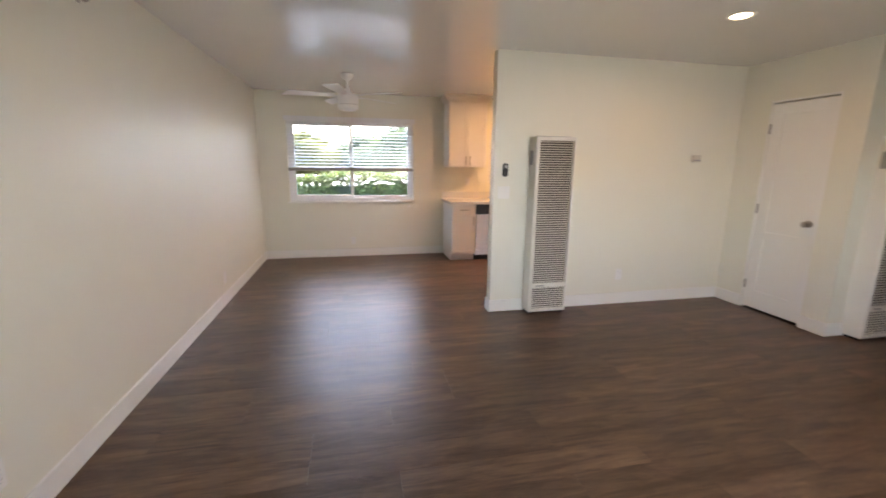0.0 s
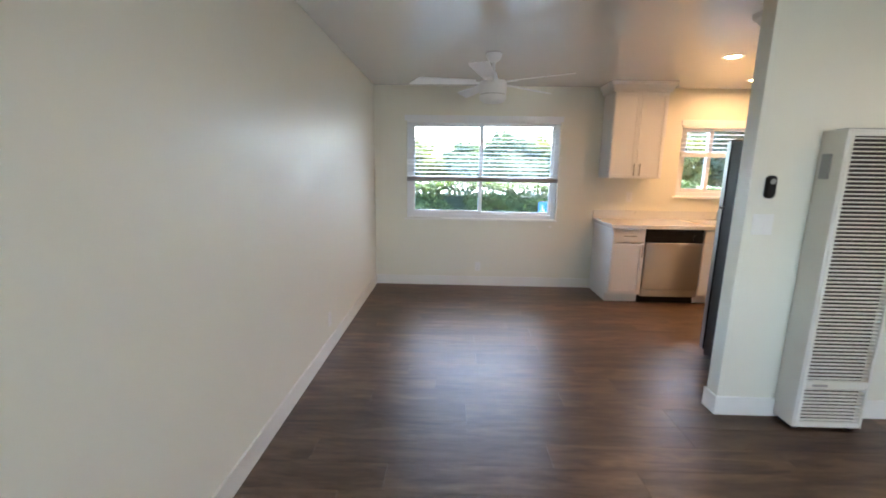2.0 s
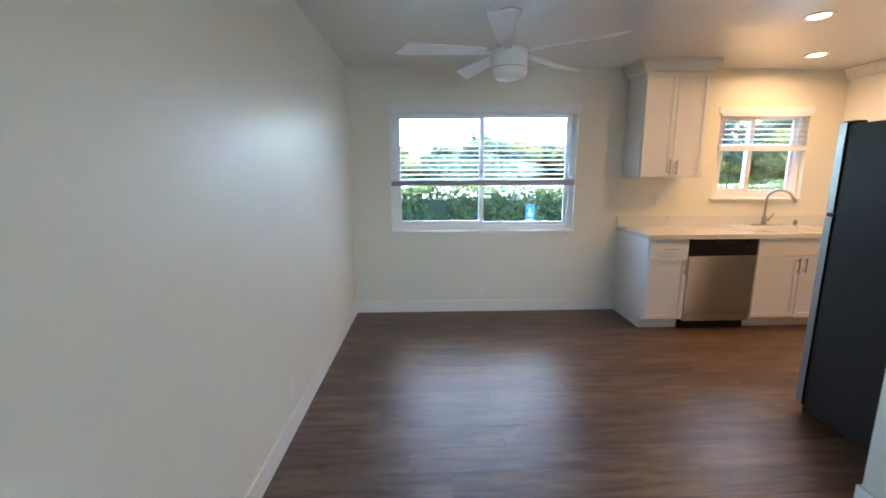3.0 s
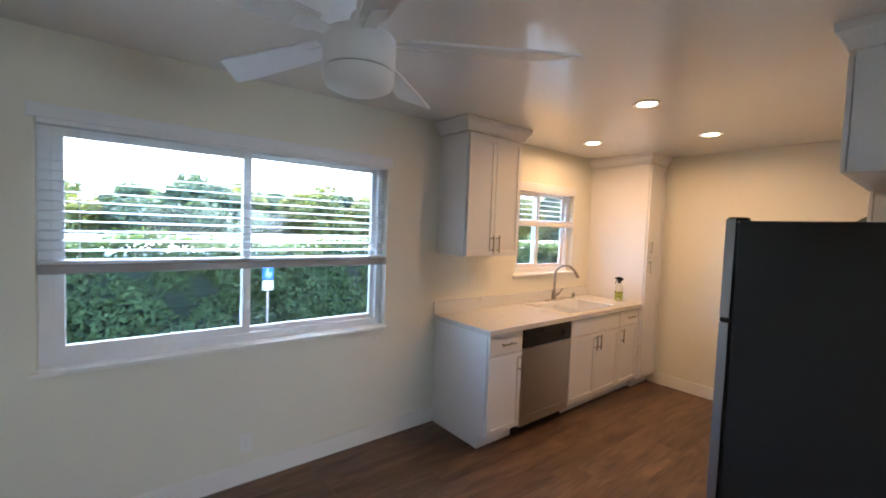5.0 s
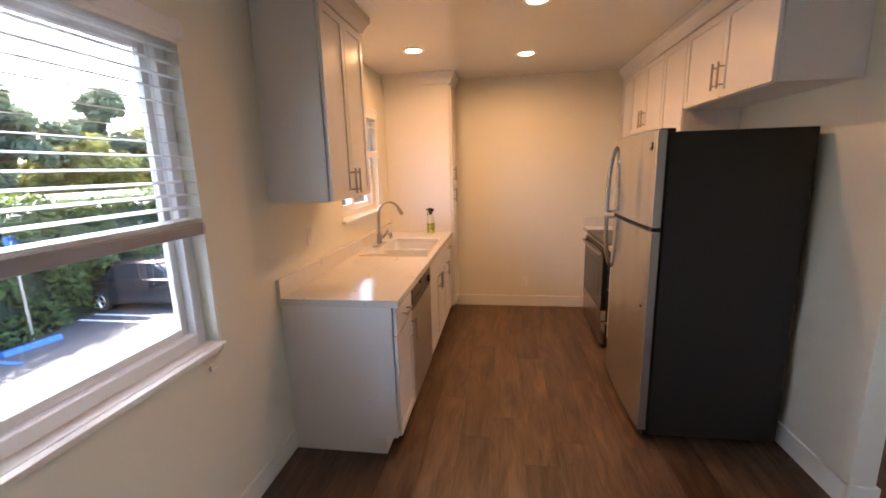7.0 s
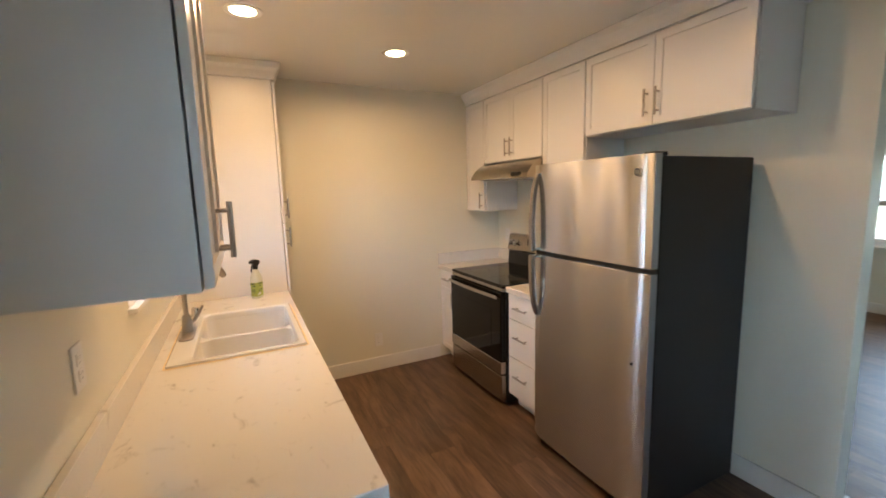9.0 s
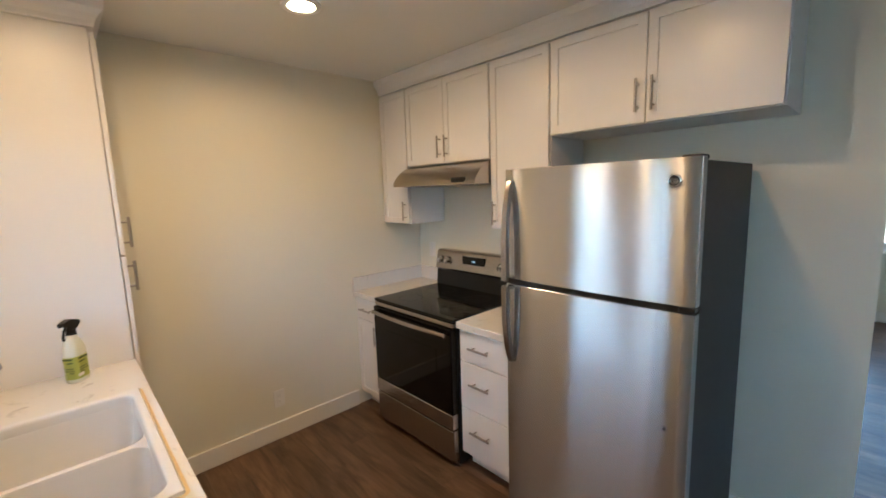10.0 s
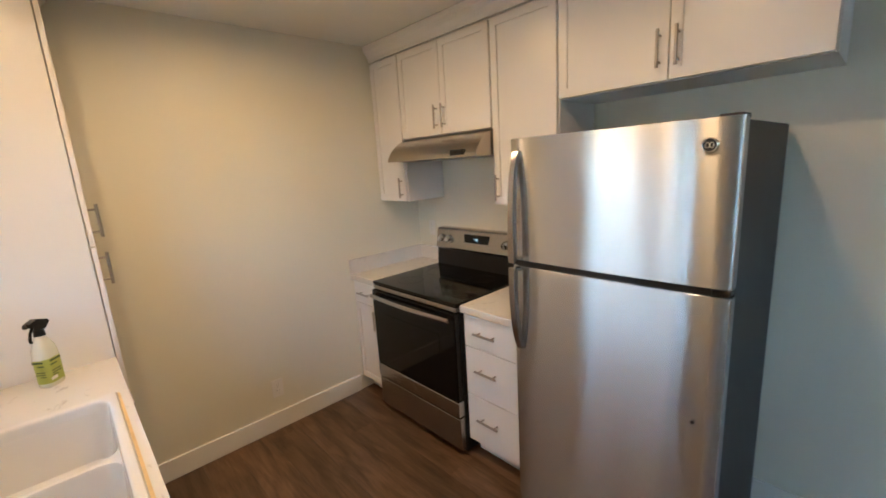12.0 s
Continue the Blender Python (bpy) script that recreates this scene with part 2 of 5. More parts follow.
M_CANTRIM = mat("can_trim", (0.8, 0.79, 0.77), 0.4)
M_LIME = mat("lime_label", (0.37, 0.43, 0.09), 0.4, vary=0.05)
M_LIQUID = mat("bottle_plastic", (0.70, 0.72, 0.62), 0.2)
M_INK = mat("label_ink", (0.06, 0.10, 0.03), 0.5)
M_DISPLAY = mat("clock_digits", (0.6, 0.8, 0.9), 0.4, emit=(0.55, 0.8, 1.0), watts=0.08)
M_BLUE = mat("blue_paint", (0.02, 0.13, 0.55), 0.6, vary=0.2, scale=4)
M_WHITELINE = mat("white_line", (0.75, 0.75, 0.73), 0.7, vary=0.15, scale=5)
M_ASPHALT = mat("asphalt", (0.05, 0.049, 0.052), 0.85, vary=0.18, scale=0.6, bump=0.004, bump_scale=60)
M_PALEROOF = mat("pale_roof", (0.62, 0.61, 0.58), 0.8, vary=0.1, scale=0.3)
M_EARTH = mat("dry_ground", (0.20, 0.17, 0.11), 0.95, vary=0.25, scale=0.08, bump=0.02, bump_scale=6)
M_BARK = mat("bark", (0.10, 0.075, 0.055), 0.9, vary=0.3, scale=9, bump=0.01, bump_scale=30)
M_LEAF_A = leaf_material("hedge_leaf", (0.030, 0.046, 0.020), (0.085, 0.125, 0.048))
# both tree greens are lightened, this one bluish: distance haze mixed into the colour
M_LEAF_B = leaf_material("tree_leaf_hazy", (0.055, 0.080, 0.060), (0.10, 0.135, 0.095))
M_LEAF_C = leaf_material("tree_leaf_yellow", (0.10, 0.12, 0.045), (0.19, 0.19, 0.07))
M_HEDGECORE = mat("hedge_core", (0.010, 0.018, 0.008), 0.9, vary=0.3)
M_CARPAINT = mat("car_paint_dark", (0.035, 0.035, 0.042), 0.22, metal=0.4, coat=0.6)
M_CARPALE = mat("car_paint_pale", (0.55, 0.56, 0.58), 0.25, metal=0.3, coat=0.6)
M_CARGLASS = mat("car_glass", (0.02, 0.024, 0.028), 0.05, rough_vary=0.02)
M_TYRE = mat("tyre", (0.02, 0.02, 0.02), 0.8)
M_RIM = mat("rim", (0.5, 0.5, 0.52), 0.3, metal=1.0)
M_LAMPGLASS = mat("lamp_glass", (0.6, 0.6, 0.6), 0.15)
M_STUCCO = mat("stucco", (0.55, 0.50, 0.43), 0.9, vary=0.08, scale=2, bump=0.003, bump_scale=90)
M_ROOF = mat("roof_shingle", (0.14, 0.11, 0.10), 0.9, vary=0.2, scale=3)


# ---- mesh helpers ----
ORIGIN = {}


def thing(name, at, label, category, group="", kind=""):
    """An Empty at a thing's base, under which its parts go; parts are given in world metres."""
    ob = new(name)
    ob.empty_display_size = 0.1
    ob.location = at
    ORIGIN[ob.name] = Vector(at)
    return tagged(ob, label, category, group, kind)


def part(name, bm, material, parent=None, label=""):
    """Links a bmesh as one mesh object under a thing or a part."""
    me = bpy.data.meshes.new(name)
    at = ORIGIN[parent.name] if parent else Vector((0, 0, 0))
    bm.transform(Matrix.Translation(-at))
    bmesh.ops.recalc_face_normals(bm, faces=bm.faces)
    bm.to_mesh(me)
    bm.free()
    me.materials.append(material)
    ob = new(name, me)
    if parent:
        ob.parent = parent
        ORIGIN[ob.name] = at
    return tagged(ob, label)


def setting(name, bm, material, label, category):
    return tagged(part(name, bm, material), label, category, kind="structure")


def smooth(ob, angle=40):
    me = ob.data
    me.polygons.foreach_set("use_smooth", [True] * len(me.polygons))
    b = bmesh.new()
    b.from_mesh(me)
    for e in b.edges:
        if len(e.link_faces) == 2 and e.calc_face_angle(0) > radians(angle):
            e.smooth = False
    b.to_mesh(me)
    b.free()
    return ob


def box(bm, x0, y0, z0, x1, y1, z1, bevel=0.0, seg=1):
    x0, x1, y0, y1, z0, z1 = min(x0, x1), max(x0, x1), min(y0, y1), max(y0, y1), min(z0, z1), max(z0, z1)
    vs = [bm.verts.new((x, y, z)) for z in (z0, z1) for x, y in ((x0, y0), (x1, y0), (x1, y1), (x0, y1))]
    fs = [bm.faces.new([vs[i] for i in f]) for f in ((3, 2, 1, 0), (4, 5, 6, 7), (0, 1, 5, 4), (1, 2, 6, 5), (2, 3, 7, 6), (3, 0, 4, 7))]
    if bevel:
        es = list({e for f in fs for e in f.edges})
        bmesh.ops.bevel(bm, geom=es, offset=bevel, segments=seg, profile=0.5, affect="EDGES", clamp_overlap=True)
    return bm


def boxes(*rows, bevel=0.0, seg=1):
    bm = bmesh.new()
    for r in rows:
        box(bm, *r, bevel=bevel, seg=seg)
    return bm


def cyl(bm, p, q, r, r2=None, seg=20, caps=True):
    """A cylinder or cone from p to q."""
    p, q = Vector(p), Vector(q)
    d = q - p
    m = Matrix.Translation((p + q) / 2) @ d.to_track_quat("Z", "Y").to_matrix().to_4x4()
    bmesh.ops.create_cone(bm, cap_ends=caps, cap_tris=False, segments=seg, radius1=r, radius2=r if r2 is None else r2, depth=d.length, matrix=m)
    return bm


def tube(bm, path, r, seg=12, radii=None):
    """A tube swept along points."""
    pts = [Vector(p) for p in path]
    rings = []
    up = None
    for i, p in enumerate(pts):
        d = (pts[min(i + 1, len(pts) - 1)] - pts[max(i - 1, 0)]).normalized()
        if up is None:
            up = Vector((1, 0, 0)) if abs(d.x) < 0.9 else Vector((0, 1, 0))
        a = (up - d * up.dot(d)).normalized()
        up = a
        b = d.cross(a)
        rr = radii[i] if radii else r
        rings.append([bm.verts.new(p + rr * (math.cos(2 * math.pi * k / seg) * a + math.sin(2 * math.pi * k / seg) * b)) for k in range(seg)])
    for r0, r1 in zip(rings, rings[1:]):
        for k in range(seg):
            bm.faces.new((r0[k], r0[(k + 1) % seg], r1[(k + 1) % seg], r1[k]))
    bm.faces.new(rings[0][::-1])
    bm.faces.new(rings[-1])
    return bm


def lathe(bm, centre, profile, seg=28, caps=True):
    """A turned shape from (radius, z) rows."""
    cx, cy = centre
    rings = []
    for r, z in profile:
        rings.append([bm.verts.new((cx + r * math.cos(2 * math.pi * k / seg), cy + r * math.sin(2 * math.pi * k / seg), z)) for k in range(seg)])
    for r0, r1 in zip(rings, rings[1:]):
        for k in range(seg):
            bm.faces.new((r0[k], r0[(k + 1) % seg], r1[(k + 1) % seg], r1[k]))
    if caps and profile[0][0] > 1e-4:
        bm.faces.new(rings[0][::-1])
    if caps and profile[-1][0] > 1e-4:
        bm.faces.new(rings[-1])
    bmesh.ops.remove_doubles(bm, verts=bm.verts, dist=1e-5)
    return bm


def extrude_profile(bm, profile, axis, a, b):
    """A closed profile pushed along an axis from a to b: axis x takes (y, z) rows, axis y takes (x, z) rows."""
    def at(u, v, w):
        return (w, u, v) if axis == "x" else (u, w, v)
    p0 = [bm.verts.new(at(u, v, a)) for u, v in profile]
    p1 = [bm.verts.new(at(u, v, b)) for u, v in profile]
    n = len(profile)
    for k in range(n):
        bm.faces.new((p0[k], p0[(k + 1) % n], p1[(k + 1) % n], p1[k]))
    bm.faces.new(p0[::-1])
    bm.faces.new(p1)
    return bm


def rounded(cx, cy, w, h, r, z, n=6):
    """A loop round a rounded rectangle."""
    pts = []
    for qx, qy, a0 in ((1, 1, 0), (-1, 1, 90), (-1, -1, 180), (1, -1, 270)):
        for k in range(n + 1):
            a = radians(a0 + 90 * k / n)
            pts.append((cx + qx * (w / 2 - r) + r * math.cos(a), cy + qy * (h / 2 - r) + r * math.sin(a), z))
    return pts


def loft(bm, loops, cap_first=False, cap_last=False):
    rings = [[bm.verts.new(p) for p in loop] for loop in loops]
    n = len(rings[0])
    for r0, r1 in zip(rings, rings[1:]):
        for k in range(n):
            bm.faces.new((r0[k], r0[(k + 1) % n], r1[(k + 1) % n], r1[k]))
    if cap_first:
        bm.faces.new(rings[0][::-1])
    if cap_last:
        bm.faces.new(rings[-1])
    return bm


def wall_with_holes(name, along, a0, a1, b0, b1, z0, z1, holes, label):
    """A wall along x or y, from a0 to a1, of thickness b0 to b1, with openings (u0, u1, w0, w1) cut through it."""
    bm = bmesh.new()
    us = sorted({a0, a1, *(u for h in holes for u in h[:2])})
    ws = sorted({z0, z1, *(w for h in holes for w in h[2:])})
    for u0, u1 in zip(us, us[1:]):
        for w0, w1 in zip(ws, ws[1:]):
            if any(h[0] - 1e-6 <= u0 and u1 <= h[1] + 1e-6 and h[2] - 1e-6 <= w0 and w1 <= h[3] + 1e-6 for h in holes):
                continue
            if along == "x":
                box(bm, u0, b0, w0, u1, b1, w1)
            else:
                box(bm, b0, u0, w0, b1, u1, w1)
    bmesh.ops.remove_doubles(bm, verts=bm.verts, dist=1e-5)
    gone = [f for f in bm.faces if sum(1 for g in bm.faces if g is not f and set(g.verts) == set(f.verts))]
    bmesh.ops.delete(bm, geom=gone, context="FACES")
    return setting(name, bm, M_WALL, label, "wall")


# ---- the large structure ----
WEST, EAST, SOUTH, OUT = -0.04, 5.185, -6.95, 6.6
PART_X, PART_N, PART_S = 2.54, -2.655, -2.757
WIN = (0.35, 2.185, 0.85, 2.02)
WIN2 = (3.60, 4.515, 1.165, 2.0)
# WIN3: only its east end is known; widened westward to light the west wall
WIN3 = (0.95, 3.98, 0.78, 1.86)
HALL = (-4.95, -3.87)
DOOR = (-3.66, -3.06)

wall_with_holes("wall_north", "x", -0.19, OUT + 0.1, 0.0, 0.15, -0.3, 2.75, [WIN, WIN2], "off-white painted wall with two sliding windows")
wall_with_holes("wall_south", "x", -0.19, OUT + 0.1, SOUTH - 0.15, SOUTH, -0.3, 2.75, [WIN3], "off-white painted wall with a wide window")
wall_with_holes("wall_west", "y", SOUTH, 0.0, -0.19, WEST, -0.3, 2.75, [], "long plain off-white wall with a satin sheen")
wall_with_holes("wall_east", "y", SOUTH, 0.0, EAST, EAST + 0.1, -0.02, 2.5, [(*HALL, -0.02, 2.5), (*DOOR, -0.02, 2.035)], "off-white wall with a closet door")
wall_with_holes("wall_outer_east", "y", SOUTH, 0.0, OUT, OUT + 0.1, -0.3, 2.75, [], "plain outer wall that closes the place")
wall_with_holes("wall_hall_north", "x", EAST + 0.1, OUT, HALL[1], HALL[1] + 0.1, -0.02, 2.5, [], "off-white hall wall carrying a furnace")
wall_with_holes("wall_hall_south", "x", EAST + 0.1, OUT, HALL[0] - 0.1, HALL[0], -0.02, 2.5, [], "off-white hall wall")
wall_with_holes("wall_partition", "x", PART_X, EAST, PART_S, PART_N, -0.02, 2.5, [], "off-white partition between kitchen and living room")

setting("ceiling", boxes((WEST, SOUTH, CEIL, OUT, 0.0, CEIL + 0.06)), M_CEIL, "off-white semi-gloss painted ceiling", "ceiling")
# unseen roof: long north eave blocks the sun, short south eave admits sky light
setting("roof", boxes((-1.0, SOUTH - 0.4, 2.75, OUT + 1.0, 1.45, 2.87)), M_ROOF, "unseen flat roof, its eaves sized to keep sun out", "roof")
setting("outer_wall_below", boxes((-0.15, SOUTH - 0.15, GROUND, OUT + 0.1, 0.15, -0.3)), M_STUCCO, "stucco storey below the flat", "wall")

BASE_H, BASE_T = 0.118, 0.013


def baseboard(x0, y0, x1, y1):
    bm = boxes((x0, y0, 0.0, x1, y1, BASE_H), bevel=0.002)
    return setting("baseboard", bm, M_TRIM, "flat white painted baseboard", "baseboard")


baseboard(WEST, SOUTH, WEST + BASE_T, 0.0)
baseboard(WEST + BASE_T, -BASE_T, 2.66, 0.0)
baseboard(EAST - BASE_T, -1.98, EAST, -0.66)
baseboard(PART_X - BASE_T, PART_S - BASE_T, PART_X, PART_N + BASE_T)
baseboard(PART_X, PART_S - BASE_T, EAST, PART_S)
baseboard(PART_X, PART_N, 3.74, PART_N + BASE_T)
baseboard(EAST - BASE_T, DOOR[1], EAST, PART_S - BASE_T)
baseboard(EAST - BASE_T, HALL[1] - BASE_T, EAST, DOOR[0])
baseboard(EAST, HALL[1] - BASE_T, OUT, HALL[1])
baseboard(EAST - BASE_T, SOUTH, EAST, HALL[0])
baseboard(WEST + BASE_T, SOUTH, EAST - BASE_T, SOUTH + BASE_T)


# ---- windows and blinds ----
def window(name, w, y_in, mid, out, label, slider_left=True):
    """A vinyl slider set in an opening of a wall along x; out is +1 where outdoors lies towards +y."""
    x0, x1, z0, z1 = w
    t = thing(name, ((x0 + x1) / 2, y_in, z0), label, "window", kind="structure")

    def yy(d):
        return y_in + out * d
    d0, d1 = 0.055, 0.125
    b = 0.05
    bm = boxes((x0, yy(d0), z0, x0 + b, yy(d1), z1), (x1 - b, yy(d0), z0, x1, yy(d1), z1),
               (x0 + b, yy(d0), z0, x1 - b, yy(d1), z0 + b), (x0 + b, yy(d0), z1 - 0.03, x1 - b, yy(d1), z1), bevel=0.003)
    part("window_frame", bm, M_VINYL, t)
    s = 0.045
    for k, (a, c, e0, e1) in enumerate(((x0 + b, mid + s / 2, d0 + 0.004, d0 + 0.032), (mid - s / 2, x1 - b, d0 + 0.036, d0 + 0.064))):
        if k == (0 if slider_left else 1):
            ss = s
        else:
            ss = 0.03
        zz0, zz1 = z0 + b, z1 - 0.03
        bm = boxes((a, yy(e0), zz0, a + ss, yy(e1), zz1), (c - ss, yy(e0), zz0, c, yy(e1), zz1),
                   (a + ss, yy(e0), zz0, c - ss, yy(e1), zz0 + ss), (a + ss, yy(e0), zz1 - ss, c - ss, yy(e1), zz1), bevel=0.002)
        sash = part("sash", bm, M_VINYL, t)
        ym = yy((e0 + e1) / 2)
        pane = part("pane", boxes((a + ss - 0.004, ym - 0.002, zz0 + ss - 0.004, c - ss + 0.004, ym + 0.002, zz1 - ss + 0.004)), M_GLASS, sash)
        pane.visible_shadow = False
    bm = boxes((mid - 0.012, yy(d0 - 0.014), z0 + 0.20, mid + 0.012, yy(d0 + 0.004), z0 + 0.34), bevel=0.004)
    part("latch", bm, M_PLATE, t, "white sash latch")
    if out > 0:
        bm = boxes((x0 - 0.028, yy(-0.03), z0 - 0.022, x1 + 0.01, yy(0.0), z0 - 0.002), (x0, yy(-0.001), z0 - 0.02, x1, yy(0.058), z0 + 0.002), bevel=0.002)
    else:
        bm = boxes((x0 - 0.03, yy(-0.03), z0 - 0.022, x1 + 0.03, yy(0.0), z0 - 0.002), bevel=0.002)
    part("window_sill", bm, M_TRIM, t)
    return t


def blind(w, y_in, out, z_bottom, label, tilt=8.0, rail=None):
    """A white slatted blind, drawn half up in its opening."""
    x0, x1, z0, z1 = w
    x0, x1 = x0 + 0.006, x1 - 0.006
    y = y_in + out * 0.014
    t = thing("window_blind", ((x0 + x1) / 2, y, z1), label, "blind")
    part("headrail", boxes((x0, y - 0.024, z1 - 0.036, x1, y + 0.024, z1 - 0.002), bevel=0.004), M_SLAT, t)
    part("bottom_rail", boxes((x0, y - 0.029, z_bottom - 0.004, x1, y + 0.029, z_bottom + 0.040), bevel=0.005, seg=2), rail or M_RAIL_SHADED, t, "plain bottom rail")
    yv = y_in - out * 0.0005
    part("valance", boxes((x0 - 0.03, yv, z1 - 0.012, x1 + 0.03, yv - out * 0.014, z1 + 0.052), bevel=0.003), M_SLAT, t)
    stack = 4
    zs = [z_bottom + 0.043 + 0.005 * k for k in range(stack)]
    n = max(3, int((z1 - 0.058 - zs[-1]) / 0.043))
    step = (z1 - 0.058 - zs[-1]) / n
    zs += [zs[-1] + step * (k + 1) for k in range(n)]
    bm = bmesh.new()
    box(bm, x0 + 0.002, -0.024, -0.0013, x1 - 0.002, 0.024, 0.0013)
    bm.transform(Matrix.Translation((0, y, 0)) @ Matrix.Rotation(radians(out * tilt), 4, "X"))
    first = None
    for z in zs:
        if first is None:
            bm.transform(Matrix.Translation((0, 0, z)))
            first = part("slat", bm, M_SLAT, t)
            z_first = z
        else:
            o = first.copy()
            scene.collection.objects.link(o)
            o.location = (0, 0, z - z_first)
    span = x1 - x0
    for u in (0.08, 0.5, 0.92) if span > 1.2 else (0.12, 0.88):
        for dy in (-0.026, 0.026):
            bm = cyl(bmesh.new(), (x0 + span * u, y + dy, z_bottom + 0.02), (x0 + span * u, y + dy, z1 - 0.03), 0.0009, seg=5)
            part("ladder_cord", bm, M_CORD, t)
    bm = tube(bmesh.new(), [(x1 - 0.02, y_in - out * 0.018, z1 - 0.02), (x1 - 0.018, y_in - out * 0.022, z0 + 0.4), (x1 - 0.02, y_in - out * 0.036, z0 - 0.01), (x1 - 0.055, y_in - out * 0.02, z0 - 0.05)], 0.0014, 6)
    part("lift_cord", bm, M_CORD, t, "thin white lift cord")
    return t


window("window_1", WIN, 0.0, 1.253, 1, "white vinyl sliding window with a painted sill")
window("window_2", WIN2, 0.0, 3.985, 1, "small white vinyl sliding window above the sink")
window("window_3", WIN3, SOUTH, 2.7, -1, "wide white vinyl window of the living room")
blind(WIN, 0.0, 1, 1.305, "white slatted blind, drawn half up in the dining window")
blind(WIN2, 0.0, 1, 1.635, "white slatted blind, drawn half up over the sink", 12, M_SLAT)
blind(WIN3, SOUTH, -1, 1.25, "white slatted blind, drawn half up in the living room")


# ---- closet door ----
def closet_door():
    y0, y1 = DOOR[0] + 0.022, DOOR[1] - 0.022
    x = EAST + 0.012
    t = thing("door_1", (x, (y0 + y1) / 2, 0.0), "closed white three-panel closet door with a nickel knob", "door", kind="structure")
    bm = boxes((EAST + 0.001, DOOR[0], 0.0, EAST + 0.099, DOOR[0] + 0.018, 2.035), (EAST + 0.001, DOOR[1] - 0.018, 0.0, EAST + 0.099, DOOR[1], 2.035),
               (EAST + 0.001, DOOR[0] + 0.018, 2.017, EAST + 0.099, DOOR[1] - 0.018, 2.035))
    part("door_jamb", bm, M_TRIM, t)
    bm = boxes((x + 0.014, y0, 0.022, x + 0.034, y1, 2.004))
    st = 0.105
    for a, b, c, d in ((y0, y0 + st, 0.022, 2.004), (y1 - st, y1, 0.022, 2.004), (y0 + st, y1 - st, 0.022, 0.20), (y0 + st, y1 - st, 0.72, 0.80),
                       (y0 + st, y1 - st, 1.30, 1.38), (y0 + st, y1 - st, 1.90, 2.004)):
        box(bm, x, a, c, x + 0.0145, b, d, bevel=0.0015)
    part("leaf", bm, M_TRIM, t)
    for z in (0.25, 1.02, 1.78):
        bm = bmesh.new()
        box(bm, x - 0.003, y1 - 0.008, z - 0.045, x + 0.001, y1 + 0.028, z + 0.045)
        cyl(bm, (x - 0.006, y1 + 0.009, z - 0.047), (x - 0.006, y1 + 0.009, z + 0.047), 0.006, seg=10)
        part("hinge", bm, M_NICKEL, t, "brushed nickel hinge")
    bm = bmesh.new()
    kz, ky = 0.93, y0 + 0.06
    cyl(bm, (x, ky, kz), (x - 0.008, ky, kz), 0.031, seg=24)
    cyl(bm, (x - 0.008, ky, kz), (x - 0.035, ky, kz), 0.011, seg=16)
    tube(bm, [(x - 0.030, ky, kz), (x - 0.036, ky, kz), (x - 0.048, ky, kz), (x - 0.060, ky, kz), (x - 0.066, ky, kz)], 0.02, 20, [0.012, 0.022, 0.029, 0.027, 0.012])
    smooth(part("door_knob", bm, M_NICKEL, t, "satin nickel door knob"))


closet_door()


